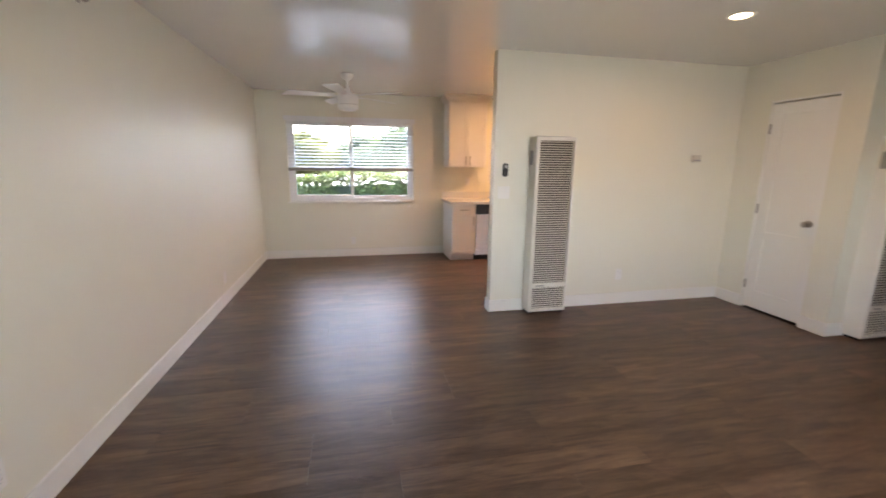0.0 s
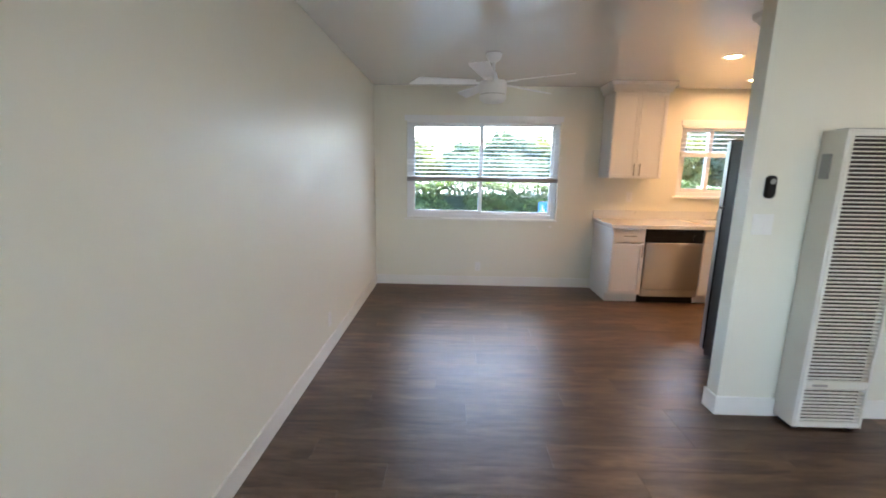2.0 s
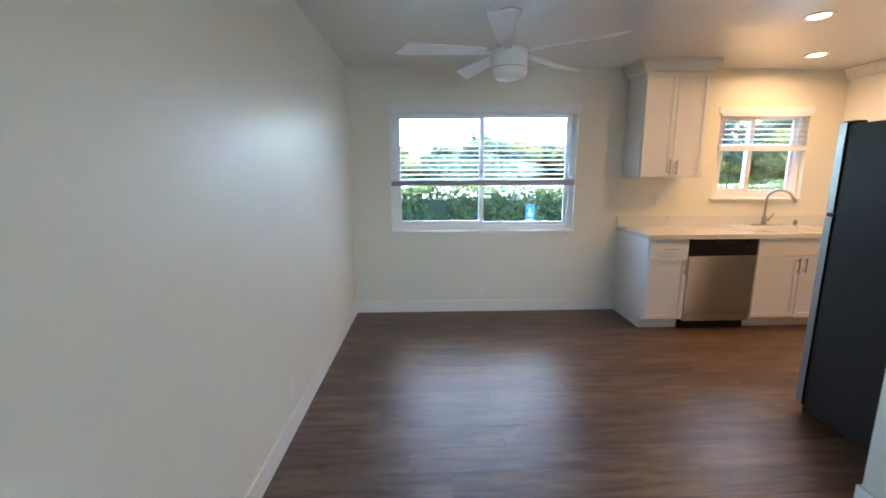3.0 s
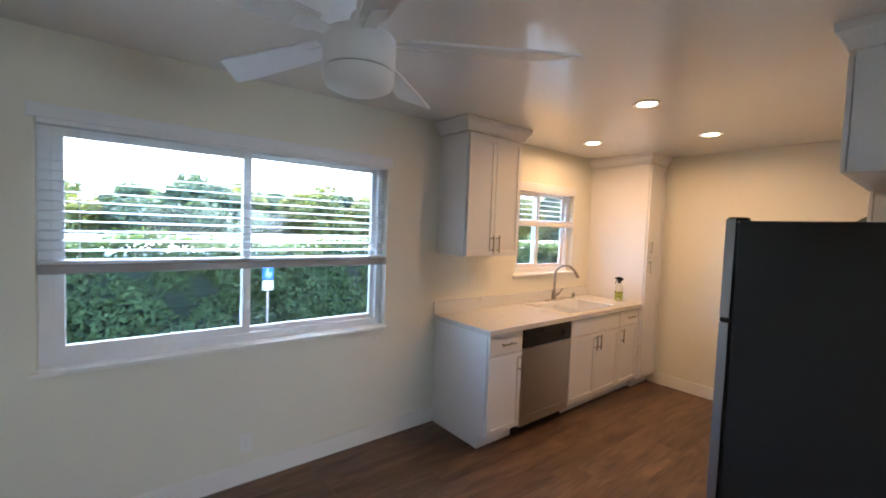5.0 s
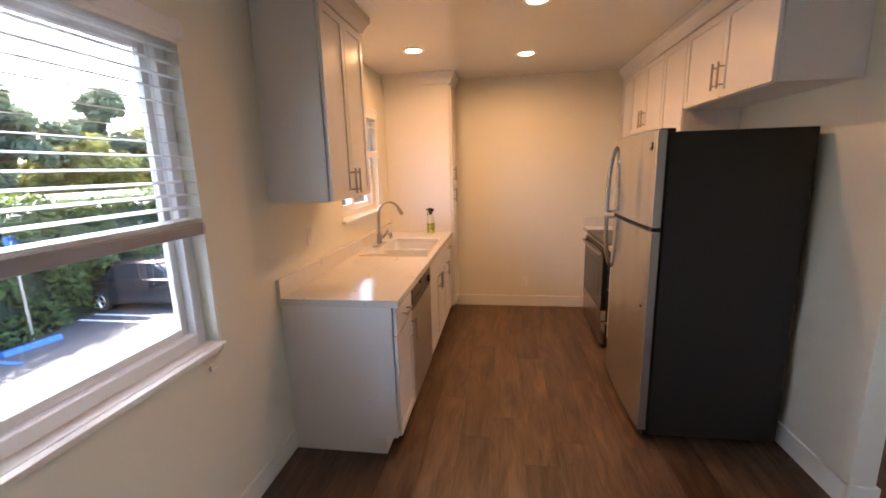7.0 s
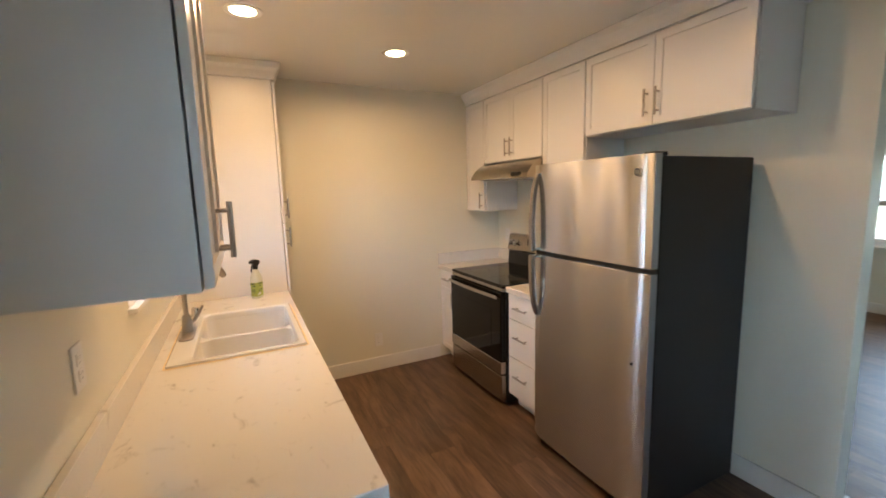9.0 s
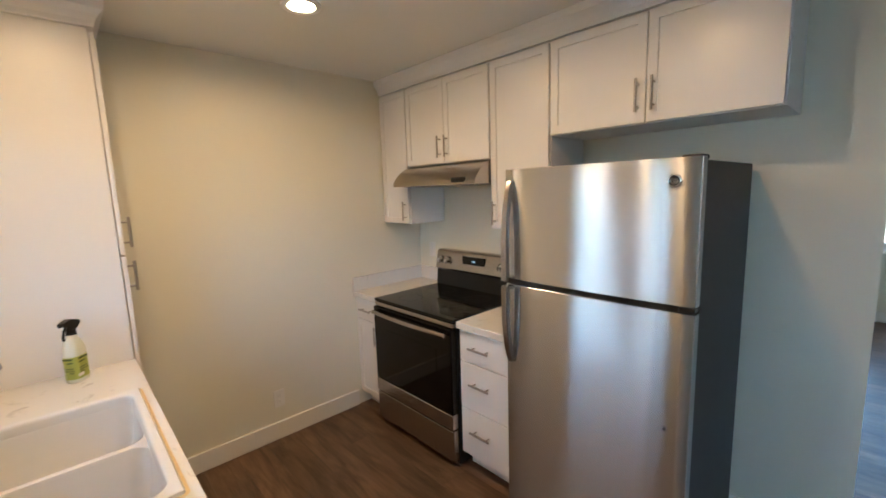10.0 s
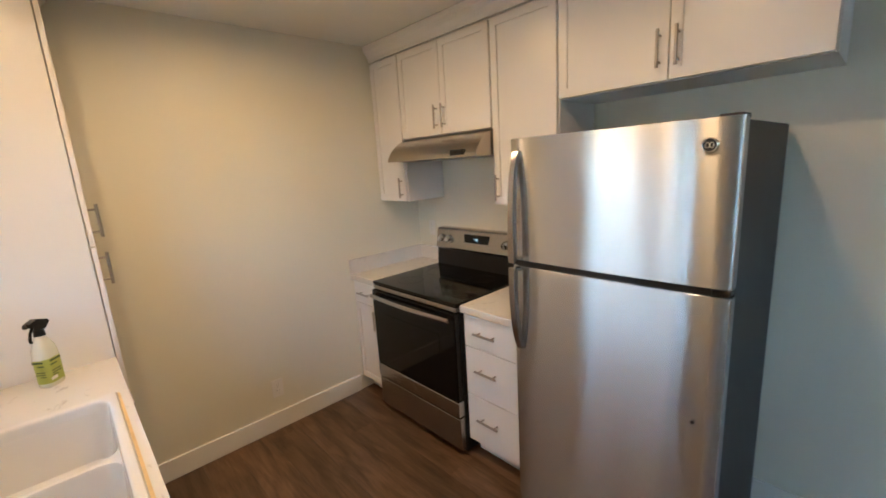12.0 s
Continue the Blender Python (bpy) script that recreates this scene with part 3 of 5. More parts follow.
# ---- wall furnaces ----
def furnace(x0, x1, yb, yf, z0, z1):
    t = thing("wall_furnace", ((x0 + x1) / 2, yb, 0), "tall cream enamel gas wall furnace with louvred grille", "heater", "wall furnaces")
    gx0, gx1 = x0 + 0.035, x1 - 0.02
    part("housing", boxes((x0, yb, z0, x0 + 0.012, yf, z1), (x1 - 0.012, yb, z0, x1, yf, z1), (x0 + 0.012, yb, z1 - 0.012, x1 - 0.012, yf, z1),
                          (x0 + 0.012, yb, z0, x1 - 0.012, yf, z0 + 0.012), bevel=0.004), M_ENAMEL, t)
    part("interior", boxes((x0 + 0.012, yb - 0.001, z0 + 0.012, x1 - 0.012, yf + 0.045, z1 - 0.012)), M_DARKIN, t)
    zs = z0 + 0.245
    part("front_frame", boxes((x0 + 0.012, yf + 0.012, z0 + 0.012, gx0, yf - 0.004, z1 - 0.012), (gx1, yf + 0.012, z0 + 0.012, x1 - 0.012, yf - 0.004, z1 - 0.012),
                              (gx0, yf + 0.012, z1 - 0.035, gx1, yf - 0.004, z1 - 0.012), (gx0, yf + 0.012, zs, gx1, yf - 0.006, zs + 0.045),
                              (gx0, yf + 0.012, z0 + 0.012, gx1, yf - 0.004, z0 + 0.035), bevel=0.003), M_ENAMEL, t)

    def louvres(za, zb, n):
        step = (zb - za) / n
        first = None
        for k in range(n):
            z = za + step * (k + 0.5)
            if first is None:
                bm = bmesh.new()
                box(bm, gx0, -0.0062, -0.0013, gx1, 0.0062, 0.0013)
                bm.transform(Matrix.Translation((0, yf + 0.008, z)) @ Matrix.Rotation(radians(30), 4, "X"))
                first, zf = part("louvre", bm, M_ENAMEL, t), z
            else:
                o = first.copy()
                scene.collection.objects.link(o)
                o.location = (0, 0, z - zf)
    louvres(zs + 0.045, z1 - 0.035, 62)
    louvres(z0 + 0.035, zs, 10)
    bm = boxes(((x0 + x1) / 2 - 0.13, yf - 0.010, zs + 0.012, (x0 + x1) / 2 - 0.05, yf - 0.004, zs + 0.024))
    part("badge", bm, M_GREYPL, t, "small grey badge")
    bm = boxes((x0 - 0.010, yb - 0.03, z1 - 0.25, x0 + 0.001, yb - 0.085, z1 - 0.12), bevel=0.003)
    part("side_plate", bm, M_GREYPL, t, "grey side vent plate")
    part("top_vent", boxes((x0 + 0.03, yb - 0.04, z1 - 0.001, x1 - 0.03, yb - 0.12, z1 + 0.006), bevel=0.002), M_GREYPL, t, "grey top vent")
    for fx in (x0 + 0.03, x1 - 0.03):
        part("foot", boxes((fx - 0.015, yb - 0.02, 0.0, fx + 0.015, yf + 0.02, z0 + 0.002)), M_BLACK, t, "dark foot rail")
    return t


heater = furnace(2.88, 3.27, PART_S, PART_S - 0.15, 0.022, 1.67)
copy_thing(heater, Matrix.Translation((5.36 + 0.195, HALL[1], 0)))


# ---- ceiling lights and fan ----
def can_light(x, y, watts):
    t = thing("recessed_light", (x, y, CEIL), "round recessed ceiling light, glowing warm white", "ceiling light", "recessed lights")
    bm = bmesh.new()
    lathe(bm, (x, y), [(0.058, CEIL - 0.0025), (0.064, CEIL - 0.006), (0.083, CEIL - 0.005), (0.086, CEIL - 0.0005), (0.058, CEIL - 0.0005), (0.058, CEIL - 0.0025)], 36, caps=False)
    smooth(part("trim_ring", bm, M_CANTRIM, t))
    bm = bmesh.new()
    lathe(bm, (x, y), [(0.0, CEIL - 0.001), (0.0575, CEIL - 0.001), (0.0575, CEIL - 0.0035), (0.0, CEIL - 0.0045)], 36)
    part("lens", bm, M_CANLENS, t, "glowing warm lens")
    lamp = new("can_lamp", bpy.data.lights.new("can_lamp", "AREA"))
    lamp.data.shape, lamp.data.size, lamp.data.energy, lamp.data.color = "DISK", 0.11, watts, CAN_COLOR
    lamp.data.spread = radians(172)
    lamp.location = (x, y, CEIL - 0.008)


for cx, cy in ((3.236, -1.34), (4.037, -0.48), (4.337, -1.335), (3.82, -3.92), (4.05, -6.42)):
    can_light(cx, cy, CAN_WATTS if cy > PART_N else LIVING_WATTS)


def ceiling_fan(x, y, turn):
    t = thing("ceiling_fan", (x, y, CEIL), "white five-blade ceiling fan with an unlit round light", "ceiling fan")
    bm = lathe(bmesh.new(), (x, y), [(0.0, CEIL), (0.068, CEIL), (0.068, CEIL - 0.02), (0.05, CEIL - 0.055), (0.022, CEIL - 0.075), (0.0, CEIL - 0.075)])
    smooth(part("canopy", bm, M_FANWHITE, t))
    part("canopy_ring", cyl(bmesh.new(), (x, y, CEIL - 0.0005), (x, y, CEIL - 0.006), 0.0695, seg=32), M_GREYPL, t, "dark canopy ring")
    part("rod", cyl(bmesh.new(), (x, y, CEIL - 0.07), (x, y, 2.214), 0.013, seg=16), M_FANWHITE, t)
    bm = lathe(bmesh.new(), (x, y), [(0.0, 2.249), (0.028, 2.249), (0.036, 2.209), (0.06, 2.189), (0.108, 2.179), (0.115, 2.169), (0.115, 2.079), (0.110, 2.072), (0.0, 2.072)], 40)
    smooth(part("motor_housing", bm, M_FANWHITE, t))
    part("seam", cyl(bmesh.new(), (x, y, 2.0725), (x, y, 2.066), 0.107, seg=40), M_GREYPL, t, "dark seam ring")
    bm = lathe(bmesh.new(), (x, y), [(0.0, 2.066), (0.113, 2.066), (0.114, 2.044), (0.104, 2.022), (0.075, 2.008), (0.035, 2.002), (0.0, 2.001)], 40)
    smooth(part("light_diffuser", bm, M_DIFF, t, "frosted white light cover"))
    for k in range(5):
        bm = bmesh.new()
        n = 14
        rows = []
        for i in range(n + 1):
            u = i / n
            r = 0.15 + 0.51 * u
            w = 0.040 + 0.030 * u ** 0.8
            if u > 0.95:
                w *= 1 - 1.6 * (u - 0.95)
            rows.append([(r + 0.055 * u ** 6, -w), (r - 0.03 * u ** 6, w)])
        top = [[bm.verts.new((r, v, 0.004)) for r, v in row] for row in rows]
        bot = [[bm.verts.new((r, v, -0.004)) for r, v in row] for row in rows]
        for i in range(n):
            bm.faces.new((top[i][0], top[i + 1][0], top[i + 1][1], top[i][1]))
            bm.faces.new((bot[i][1], bot[i + 1][1], bot[i + 1][0], bot[i][0]))
            bm.faces.new((bot[i][0], bot[i + 1][0], top[i + 1][0], top[i][0]))
            bm.faces.new((top[i][1], top[i + 1][1], bot[i + 1][1], bot[i][1]))
        bm.faces.new((top[0][1], bot[0][1], bot[0][0], top[0][0]))
        bm.faces.new((top[n][0], bot[n][0], bot[n][1], top[n][1]))
        m = Matrix.Translation((x, y, 2.172)) @ Matrix.Rotation(radians(turn + 72 * k), 4, "Z")
        bm.transform(m @ Matrix.Rotation(radians(12), 4, "X"))
        blade = part("blade", bm, M_FANWHITE, t)
        bm = boxes((0.10, -0.022, -0.012, 0.22, 0.022, -0.005), bevel=0.002)
        bm.transform(m @ Matrix.Rotation(radians(12), 4, "X"))
        part("blade_arm", bm, M_FANWHITE, blade)


ceiling_fan(1.24, -1.37, 40)


# ---- kitchen cabinets ----
class Side:
    """Fronts of a cabinet run: y is the face plane, s the way it faces."""

    def __init__(self, y, s):
        self.y, self.s = y, s

    def at(self, d):
        return self.y + self.s * d


def shaker(side, x0, x1, z0, z1, rail=0.055, slab=False):
    """A door or drawer front standing 19 mm proud of the face, with a recessed panel."""
    x0, x1 = min(x0, x1), max(x0, x1)
    bm = bmesh.new()
    a, b = side.at(0.004), side.at(0.022)
    if slab or z1 - z0 < 0.2:
        box(bm, x0, a, z0, x1, b, z1, bevel=0.002)
        return bm
    box(bm, x0, a, z0, x1, b, z1, bevel=0.0016)
    front = max(bm.faces, key=lambda f: f.calc_area() * (1 if f.calc_center_median().y * side.s > (a + b) / 2 * side.s + 0.005 else 0))
    bmesh.ops.inset_region(bm, faces=[front], thickness=rail - 0.0016, depth=0.0)
    bmesh.ops.inset_region(bm, faces=[front], thickness=0.0012, depth=0.0)
    for v in front.verts:
        v.co.y -= side.s * 0.008
    return bm


def pull(side, x, z, upright, parent, length=0.135):
    """A bar pull on two posts."""
    bm = bmesh.new()
    y = side.at(0.052)
    h = length / 2
    ends = ((x, y, z - h), (x, y, z + h)) if upright else ((x - h, y, z), (x + h, y, z))
    cyl(bm, *ends, 0.006, seg=12)
    for k in (-0.68, 0.68):
        px, pz = (x, z + k * h) if upright else (x + k * h, z)
        cyl(bm, (px, side.at(0.019), pz), (px, y, pz), 0.0045, seg=10)
    return smooth(part("handle", bm, M_NICKEL, parent, "satin nickel bar pull"))


def cabinet(name, x0, x1, z0, z1, depth, side, fronts, label, kick=0.0, open_from=None):
    """A cabinet unit; fronts: rows of (kind, x0, x1, z0, z1, handle x, handle z, handle upright)."""
    back = side.at(-depth)
    t = thing(name, ((x0 + x1) / 2, back, z0 if not kick else 0.0), label, "cabinet", "kitchen cabinets")
    bm = bmesh.new()
    e = 0.0008
    box(bm, x0 + e, back + side.s * 0.001, z0 + kick, x1 - e, side.y, open_from or z1, bevel=0.001)
    if open_from:
        box(bm, x0 + e, side.at(-0.014), open_from, x1 - e, side.y, z1)
        box(bm, x0 + e, back + side.s * 0.001, open_from, x1 - e, back + side.s * 0.016, z1)
        for a in (x0 + e, x1 - e - 0.015):
            box(bm, a, back + side.s * 0.016, open_from, a + 0.015, side.at(-0.014), z1)
    if kick:
        box(bm, x0 + e, back + side.s * 0.001, 0.0, x1 - e, side.at(-0.065), kick)
    part("body", bm, M_CAB, t)
    for kind, fx0, fx1, fz0, fz1, hx, hz, up in fronts:
        f = part(kind, shaker(side, fx0, fx1, fz0, fz1, slab=kind == "drawer_front"), M_CAB, t)
        if hx is not None:
            pull(side, hx, hz, up, f)
    return t


def crown(x0, x1, side, back, z0, ends=(True, True)):
    """A crown moulding along the front of wall cabinets, with mitred returns."""
    prof = [(0.0, 0.0), (0.022, 0.0), (0.026, 0.02), (0.040, 0.045), (0.058, 0.065), (0.062, CEIL - z0 - 0.001), (0.0, CEIL - z0 - 0.001)]
    bm = bmesh.new()
    path = []
    if ends[0]:
        path.append(((x0, back), (-1, 0)))
        path.append(((x0, side.y), (-1, side.s)))
    else:
        path.append(((x0, side.y), (0, side.s)))
    if ends[1]:
        path.append(((x1, side.y), (1, side.s)))
        path.append(((x1, back), (1, 0)))
    else:
        path.append(((x1, side.y), (0, side.s)))
    rings = []
    for (px, py), (ox, oy) in path:
        rings.append([bm.verts.new((px + ox * d, py + oy * d, z0 + h)) for d, h in prof])
    n = len(prof)
    for a, b in zip(rings, rings[1:]):
        for k in range(n):
            bm.faces.new((a[k], a[(k + 1) % n], b[(k + 1) % n], b[k]))
    bm.faces.new(rings[0])
    bm.faces.new(rings[-1][::-1])
    return setting("crown_trim", bm, M_CAB, "white painted crown moulding above the cabinets", "trim")


NU = Side(-0.315, -1)
NB = Side(-0.60, -1)
SU = Side(-2.325, 1)
SB = Side(-2.025, 1)
TOP = 2.305
CT = 0.885
CB = 0.847

# the north run
cabinet("wall_cabinet", 2.662, 3.25, 1.375, TOP, 0.314, NU,
        [("door", 2.668, 2.954, 1.379, TOP - 0.012, 2.954 - 0.03, 1.47, True), ("door", 2.958, 3.244, 1.379, TOP - 0.012, 2.958 + 0.03, 1.47, True)],
        "white shaker wall cabinet with two doors beside the window")
crown(2.662, 3.25, NU, -0.001, TOP)
cabinet("base_cabinet", 2.662, 3.02, 0.0, CB, 0.599, NB,
        [("drawer_front", 2.668, 3.015, 0.688, 0.838, 2.842, 0.765, False), ("door", 2.668, 3.015, 0.112, 0.682, 2.985, 0.60, True)],
        "narrow white shaker base cabinet with drawer and door", kick=0.10)
cabinet("sink_cabinet", 3.645, 4.455, 0.0, CB, 0.599, NB,
        [("drawer_front", 3.651, 4.449, 0.688, 0.838, None, None, None), ("door", 3.651, 4.048, 0.112, 0.682, 4.018, 0.60, True),
         ("door", 4.052, 4.449, 0.112, 0.682, 4.082, 0.60, True)], "white shaker sink cabinet with two doors and false front", kick=0.10, open_from=0.64)
cabinet("base_cabinet", 4.455, 4.835, 0.0, CB, 0.599, NB,
        [("drawer_front", 4.461, 4.829, 0.688, 0.838, 4.645, 0.765, False), ("door", 4.461, 4.829, 0.112, 0.682, 4.49, 0.60, True)],
        "white shaker base cabinet with drawer and door beside the pantry", kick=0.10)
PN = Side(-0.64, -1)
cabinet("pantry_cabinet", 4.836, EAST - 0.002, 0.0, TOP, 0.639, PN,
        [("door", 4.842, EAST - 0.01, 0.112, 1.355, 4.872, 1.26, True), ("door", 4.842, EAST - 0.01, 1.361, TOP - 0.012, 4.872, 1.46, True)],
        "tall white pantry cabinet standing against the end wall", kick=0.10)
crown(4.836, EAST - 0.001, PN, -0.001, TOP, (True, False))

# the south run
cabinet("wall_cabinet", 4.875, EAST - 0.001, 1.367, TOP, 0.328, SU,
        [("door", 4.881, EAST - 0.006, 1.371, TOP - 0.012, 4.911, 1.46, True)], "narrow white shaker wall cabinet in the kitchen corner")
cabinet("wall_cabinet", 4.115, 4.875, 1.77, TOP, 0.328, SU,
        [("door", 4.497, 4.869, 1.774, TOP - 0.012, 4.527, 1.875, True), ("door", 4.121, 4.493, 1.774, TOP - 0.012, 4.463, 1.875, True)],
        "short white shaker wall cabinet above the range hood")
cabinet("wall_cabinet", 3.725, 4.115, 1.367, TOP, 0.328, SU,
        [("door", 3.731, 4.109, 1.371, TOP - 0.012, 4.079, 1.46, True)], "white shaker wall cabinet beside the range hood")
cabinet("wall_cabinet", 2.805, 3.725, 1.85, TOP, 0.328, SU,
        [("door", 3.267, 3.719, 1.854, TOP - 0.012, 3.297, 1.965, True), ("door", 2.811, 3.263, 1.854, TOP - 0.012, 3.233, 1.965, True)],
        "wide white shaker wall cabinet above the refrigerator")
crown(2.805, EAST - 0.001, SU, PART_N + 0.001, TOP, (True, False))
cabinet("base_cabinet", 4.88, EAST - 0.002, 0.0, CB, 0.628, SB,
        [("drawer_front", 4.886, EAST - 0.012, 0.688, 0.838, 5.03, 0.765, False), ("door", 4.886, EAST - 0.012, 0.112, 0.682, 4.916, 0.60, True)],
        "narrow white shaker base cabinet in the kitchen corner", kick=0.10)
cabinet("drawer_cabinet", 3.725, 4.105, 0.0, CB, 0.628, SB,
        [("drawer_front", 3.731, 4.099, 0.665, 0.838, 3.945, 0.755, False), ("drawer_front", 3.731, 4.099, 0.392, 0.659, 3.945, 0.55, False),
         ("drawer_front", 3.731, 4.099, 0.112, 0.386, 3.945, 0.27, False)], "white base cabinet with three drawers beside the range", kick=0.10)

# worktops
SINK = (3.665, 4.435, -0.605, -0.075)
sx0, sx1, sy0, sy1 = SINK
ct = thing("countertop", (3.75, -0.3, CB), "white quartz countertop with faint grey veins", "countertop", "worktops")
bm = boxes((2.637, -0.642, CB, sx0 + 0.02, -0.0015, CT), (sx1 - 0.02, -0.642, CB, 4.8345, -0.0015, CT),
           (sx0 + 0.02, -0.642, CB, sx1 - 0.02, sy0 + 0.02, CT), (sx0 + 0.02, sy1 - 0.02, CB, sx1 - 0.02, -0.0015, CT))
bmesh.ops.remove_doubles(bm, verts=bm.verts, dist=1e-5)
part("slab", bm, M_QUARTZ, ct)
part("backsplash", boxes((2.637, -0.022, CT + 0.0005, 4.8345, -0.0015, CT + 0.10), bevel=0.0015), M_QUARTZ, ct)
for a, b, ends in ((4.878, EAST - 0.0015, True), (3.70, 4.107, False)):
    ct = thing("countertop", ((a + b) / 2, -2.3, CB), "short white quartz countertop beside the range", "countertop", "worktops")
    part("slab", boxes((a, PART_N + 0.0015, CB, b, -1.985, CT), bevel=0.002), M_QUARTZ, ct)
    part("backsplash", boxes((a, PART_N + 0.0015, CT + 0.0005, b - (0.021 if ends else 0), PART_N + 0.022, CT + 0.10), bevel=0.0015), M_QUARTZ, ct)
    if ends:
        part("side_splash", boxes((b - 0.02, PART_N + 0.0015, CT + 0.0005, b, -1.985, CT + 0.10), bevel=0.0015), M_QUARTZ, ct)


# ---- sink, faucet, bottle ----
def sink():
    t = thing("kitchen_sink", ((sx0 + sx1) / 2, (sy0 + sy1) / 2, CT), "white enamel double-bowl drop-in kitchen sink", "sink")
    z = CT + 0.011
    mid = (sx0 + sx1) / 2
    bm = bmesh.new()
    by0, by1 = sy0 + 0.024, sy1 - 0.085
    cy, bh = (by0 + by1) / 2, by1 - by0
    full = sx1 - sx0 - 0.06
    loft(bm, [rounded(mid, (sy0 + sy1) / 2, sx1 - sx0, sy1 - sy0, 0.002, z), rounded(mid, cy, full + 0.014, bh + 0.014, 0.055, z), rounded(mid, cy, full + 0.004, bh + 0.004, 0.052, z - 0.003),
              rounded(mid, cy, full, bh, 0.05, z - 0.010), rounded(mid, cy, full - 0.001, bh - 0.006, 0.05, z - 0.036)])
    # the divider between the bowls lies a little under the rim
    for p, q in ((sx0 + 0.030, mid), (mid, sx1 - 0.030)):
        s = 1 if q == mid else -1
        hx, hw = (p + q) / 2, q - p
        cx, w = hx - s * 0.005, hw - 0.014
        loops = [rounded(hx, cy, hw + 0.0004, bh + 0.002, 0.001, z - 0.033), rounded(cx, cy, w + 0.006, bh - 0.006, 0.05, z - 0.034), rounded(cx, cy, w, bh - 0.008, 0.05, z - 0.042),
                 rounded(cx, cy, w - 0.016, bh - 0.02, 0.05, z - 0.13), rounded(cx, cy, w - 0.05, bh - 0.05, 0.045, z - 0.19), rounded(cx, cy, w - 0.12, bh - 0.12, 0.03, z - 0.20)]
        loft(bm, loops, cap_last=True)
    w, h = sx1 - sx0, sy1 - sy0
    loft(bm, [rounded(mid, (sy0 + sy1) / 2, w, h, 0.002, z), rounded(mid, (sy0 + sy1) / 2, w + 0.008, h + 0.008, 0.01, z - 0.004),
              rounded(mid, (sy0 + sy1) / 2, w + 0.01, h + 0.01, 0.012, CT + 0.0015)])
    smooth(part("basin", bm, M_SINK, t), 50)
    bm = loft(bmesh.new(), [rounded(mid, (sy0 + sy1) / 2, w + 0.010, h + 0.010, 0.012, CT + 0.004), rounded(mid, (sy0 + sy1) / 2, w + 0.027, h + 0.027, 0.018, CT + 0.0012)])
    part("caulk_bead", bm, M_CAULK, t, "yellowed caulk bead round the rim")
    for a, b in ((sx0 + 0.038, mid - 0.012), (mid + 0.012, sx1 - 0.038)):
        bm = lathe(bmesh.new(), ((a + b) / 2, cy), [(0.0, z - 0.1985), (0.03, z - 0.1985), (0.042, z - 0.196), (0.045, z - 0.199), (0.045, z - 0.2)])
        smooth(part("drain", bm, M_CHROME, t, "chrome drain strainer"))


sink()


def faucet(x, y):
    z = CT + 0.0115
    t = thing("kitchen_faucet", (x, y, z), "brushed nickel gooseneck kitchen faucet with side lever", "faucet")
    bm = loft(bmesh.new(), [rounded(x, y, 0.25, 0.062, 0.03, z), rounded(x, y, 0.25, 0.062, 0.03, z + 0.006), rounded(x, y, 0.235, 0.048, 0.023, z + 0.012)], True, True)
    smooth(part("base_plate", bm, M_NICKEL, t))
    bm = lathe(bmesh.new(), (x, y), [(0.0, z + 0.012), (0.027, z + 0.012), (0.024, z + 0.03), (0.022, z + 0.085), (0.015, z + 0.10), (0.0, z + 0.10)])
    smooth(part("body", bm, M_NICKEL, t))
    pts = [(x, y, z + 0.08), (x, y, z + 0.22)]
    for k in range(1, 15):
        a = math.pi * 0.86 * k / 14
        reach = 0.102 * (1 - math.cos(a))
        pts.append((x + 0.66 * reach, y - 0.75 * reach, z + 0.252 + 0.102 * math.sin(a)))
    smooth(part("spout", tube(bmesh.new(), pts, 0.0115, 14), M_NICKEL, t))
    e = Vector(pts[-1])
    d = (e - Vector(pts[-2])).normalized()
    smooth(part("spray_head", tube(bmesh.new(), [e - d * 0.005, e + d * 0.01, e + d * 0.05, e + d * 0.064], 0.015, 14, [0.013, 0.0155, 0.017, 0.014]), M_NICKEL, t))
    smooth(part("lever", tube(bmesh.new(), [(x + 0.010, y - 0.012, z + 0.055), (x + 0.022, y - 0.03, z + 0.062), (x + 0.03, y - 0.055, z + 0.095), (x + 0.034, y - 0.07, z + 0.125)], 0.007, 10, [0.013, 0.011, 0.007, 0.006]), M_NICKEL, t))


faucet(4.085, -0.112)


def soap_cap(x, y):
    z = CT + 0.0115
    t = thing("air_gap_cap", (x, y, z), "small chrome air gap cap on the sink deck", "cap")
    bm = lathe(bmesh.new(), (x, y), [(0.0, z), (0.021, z), (0.02, z + 0.035), (0.017, z + 0.05), (0.008, z + 0.056), (0.0, z + 0.057)])
    smooth(part("cap", bm, M_CHROME, t))


soap_cap(4.405, -0.118)


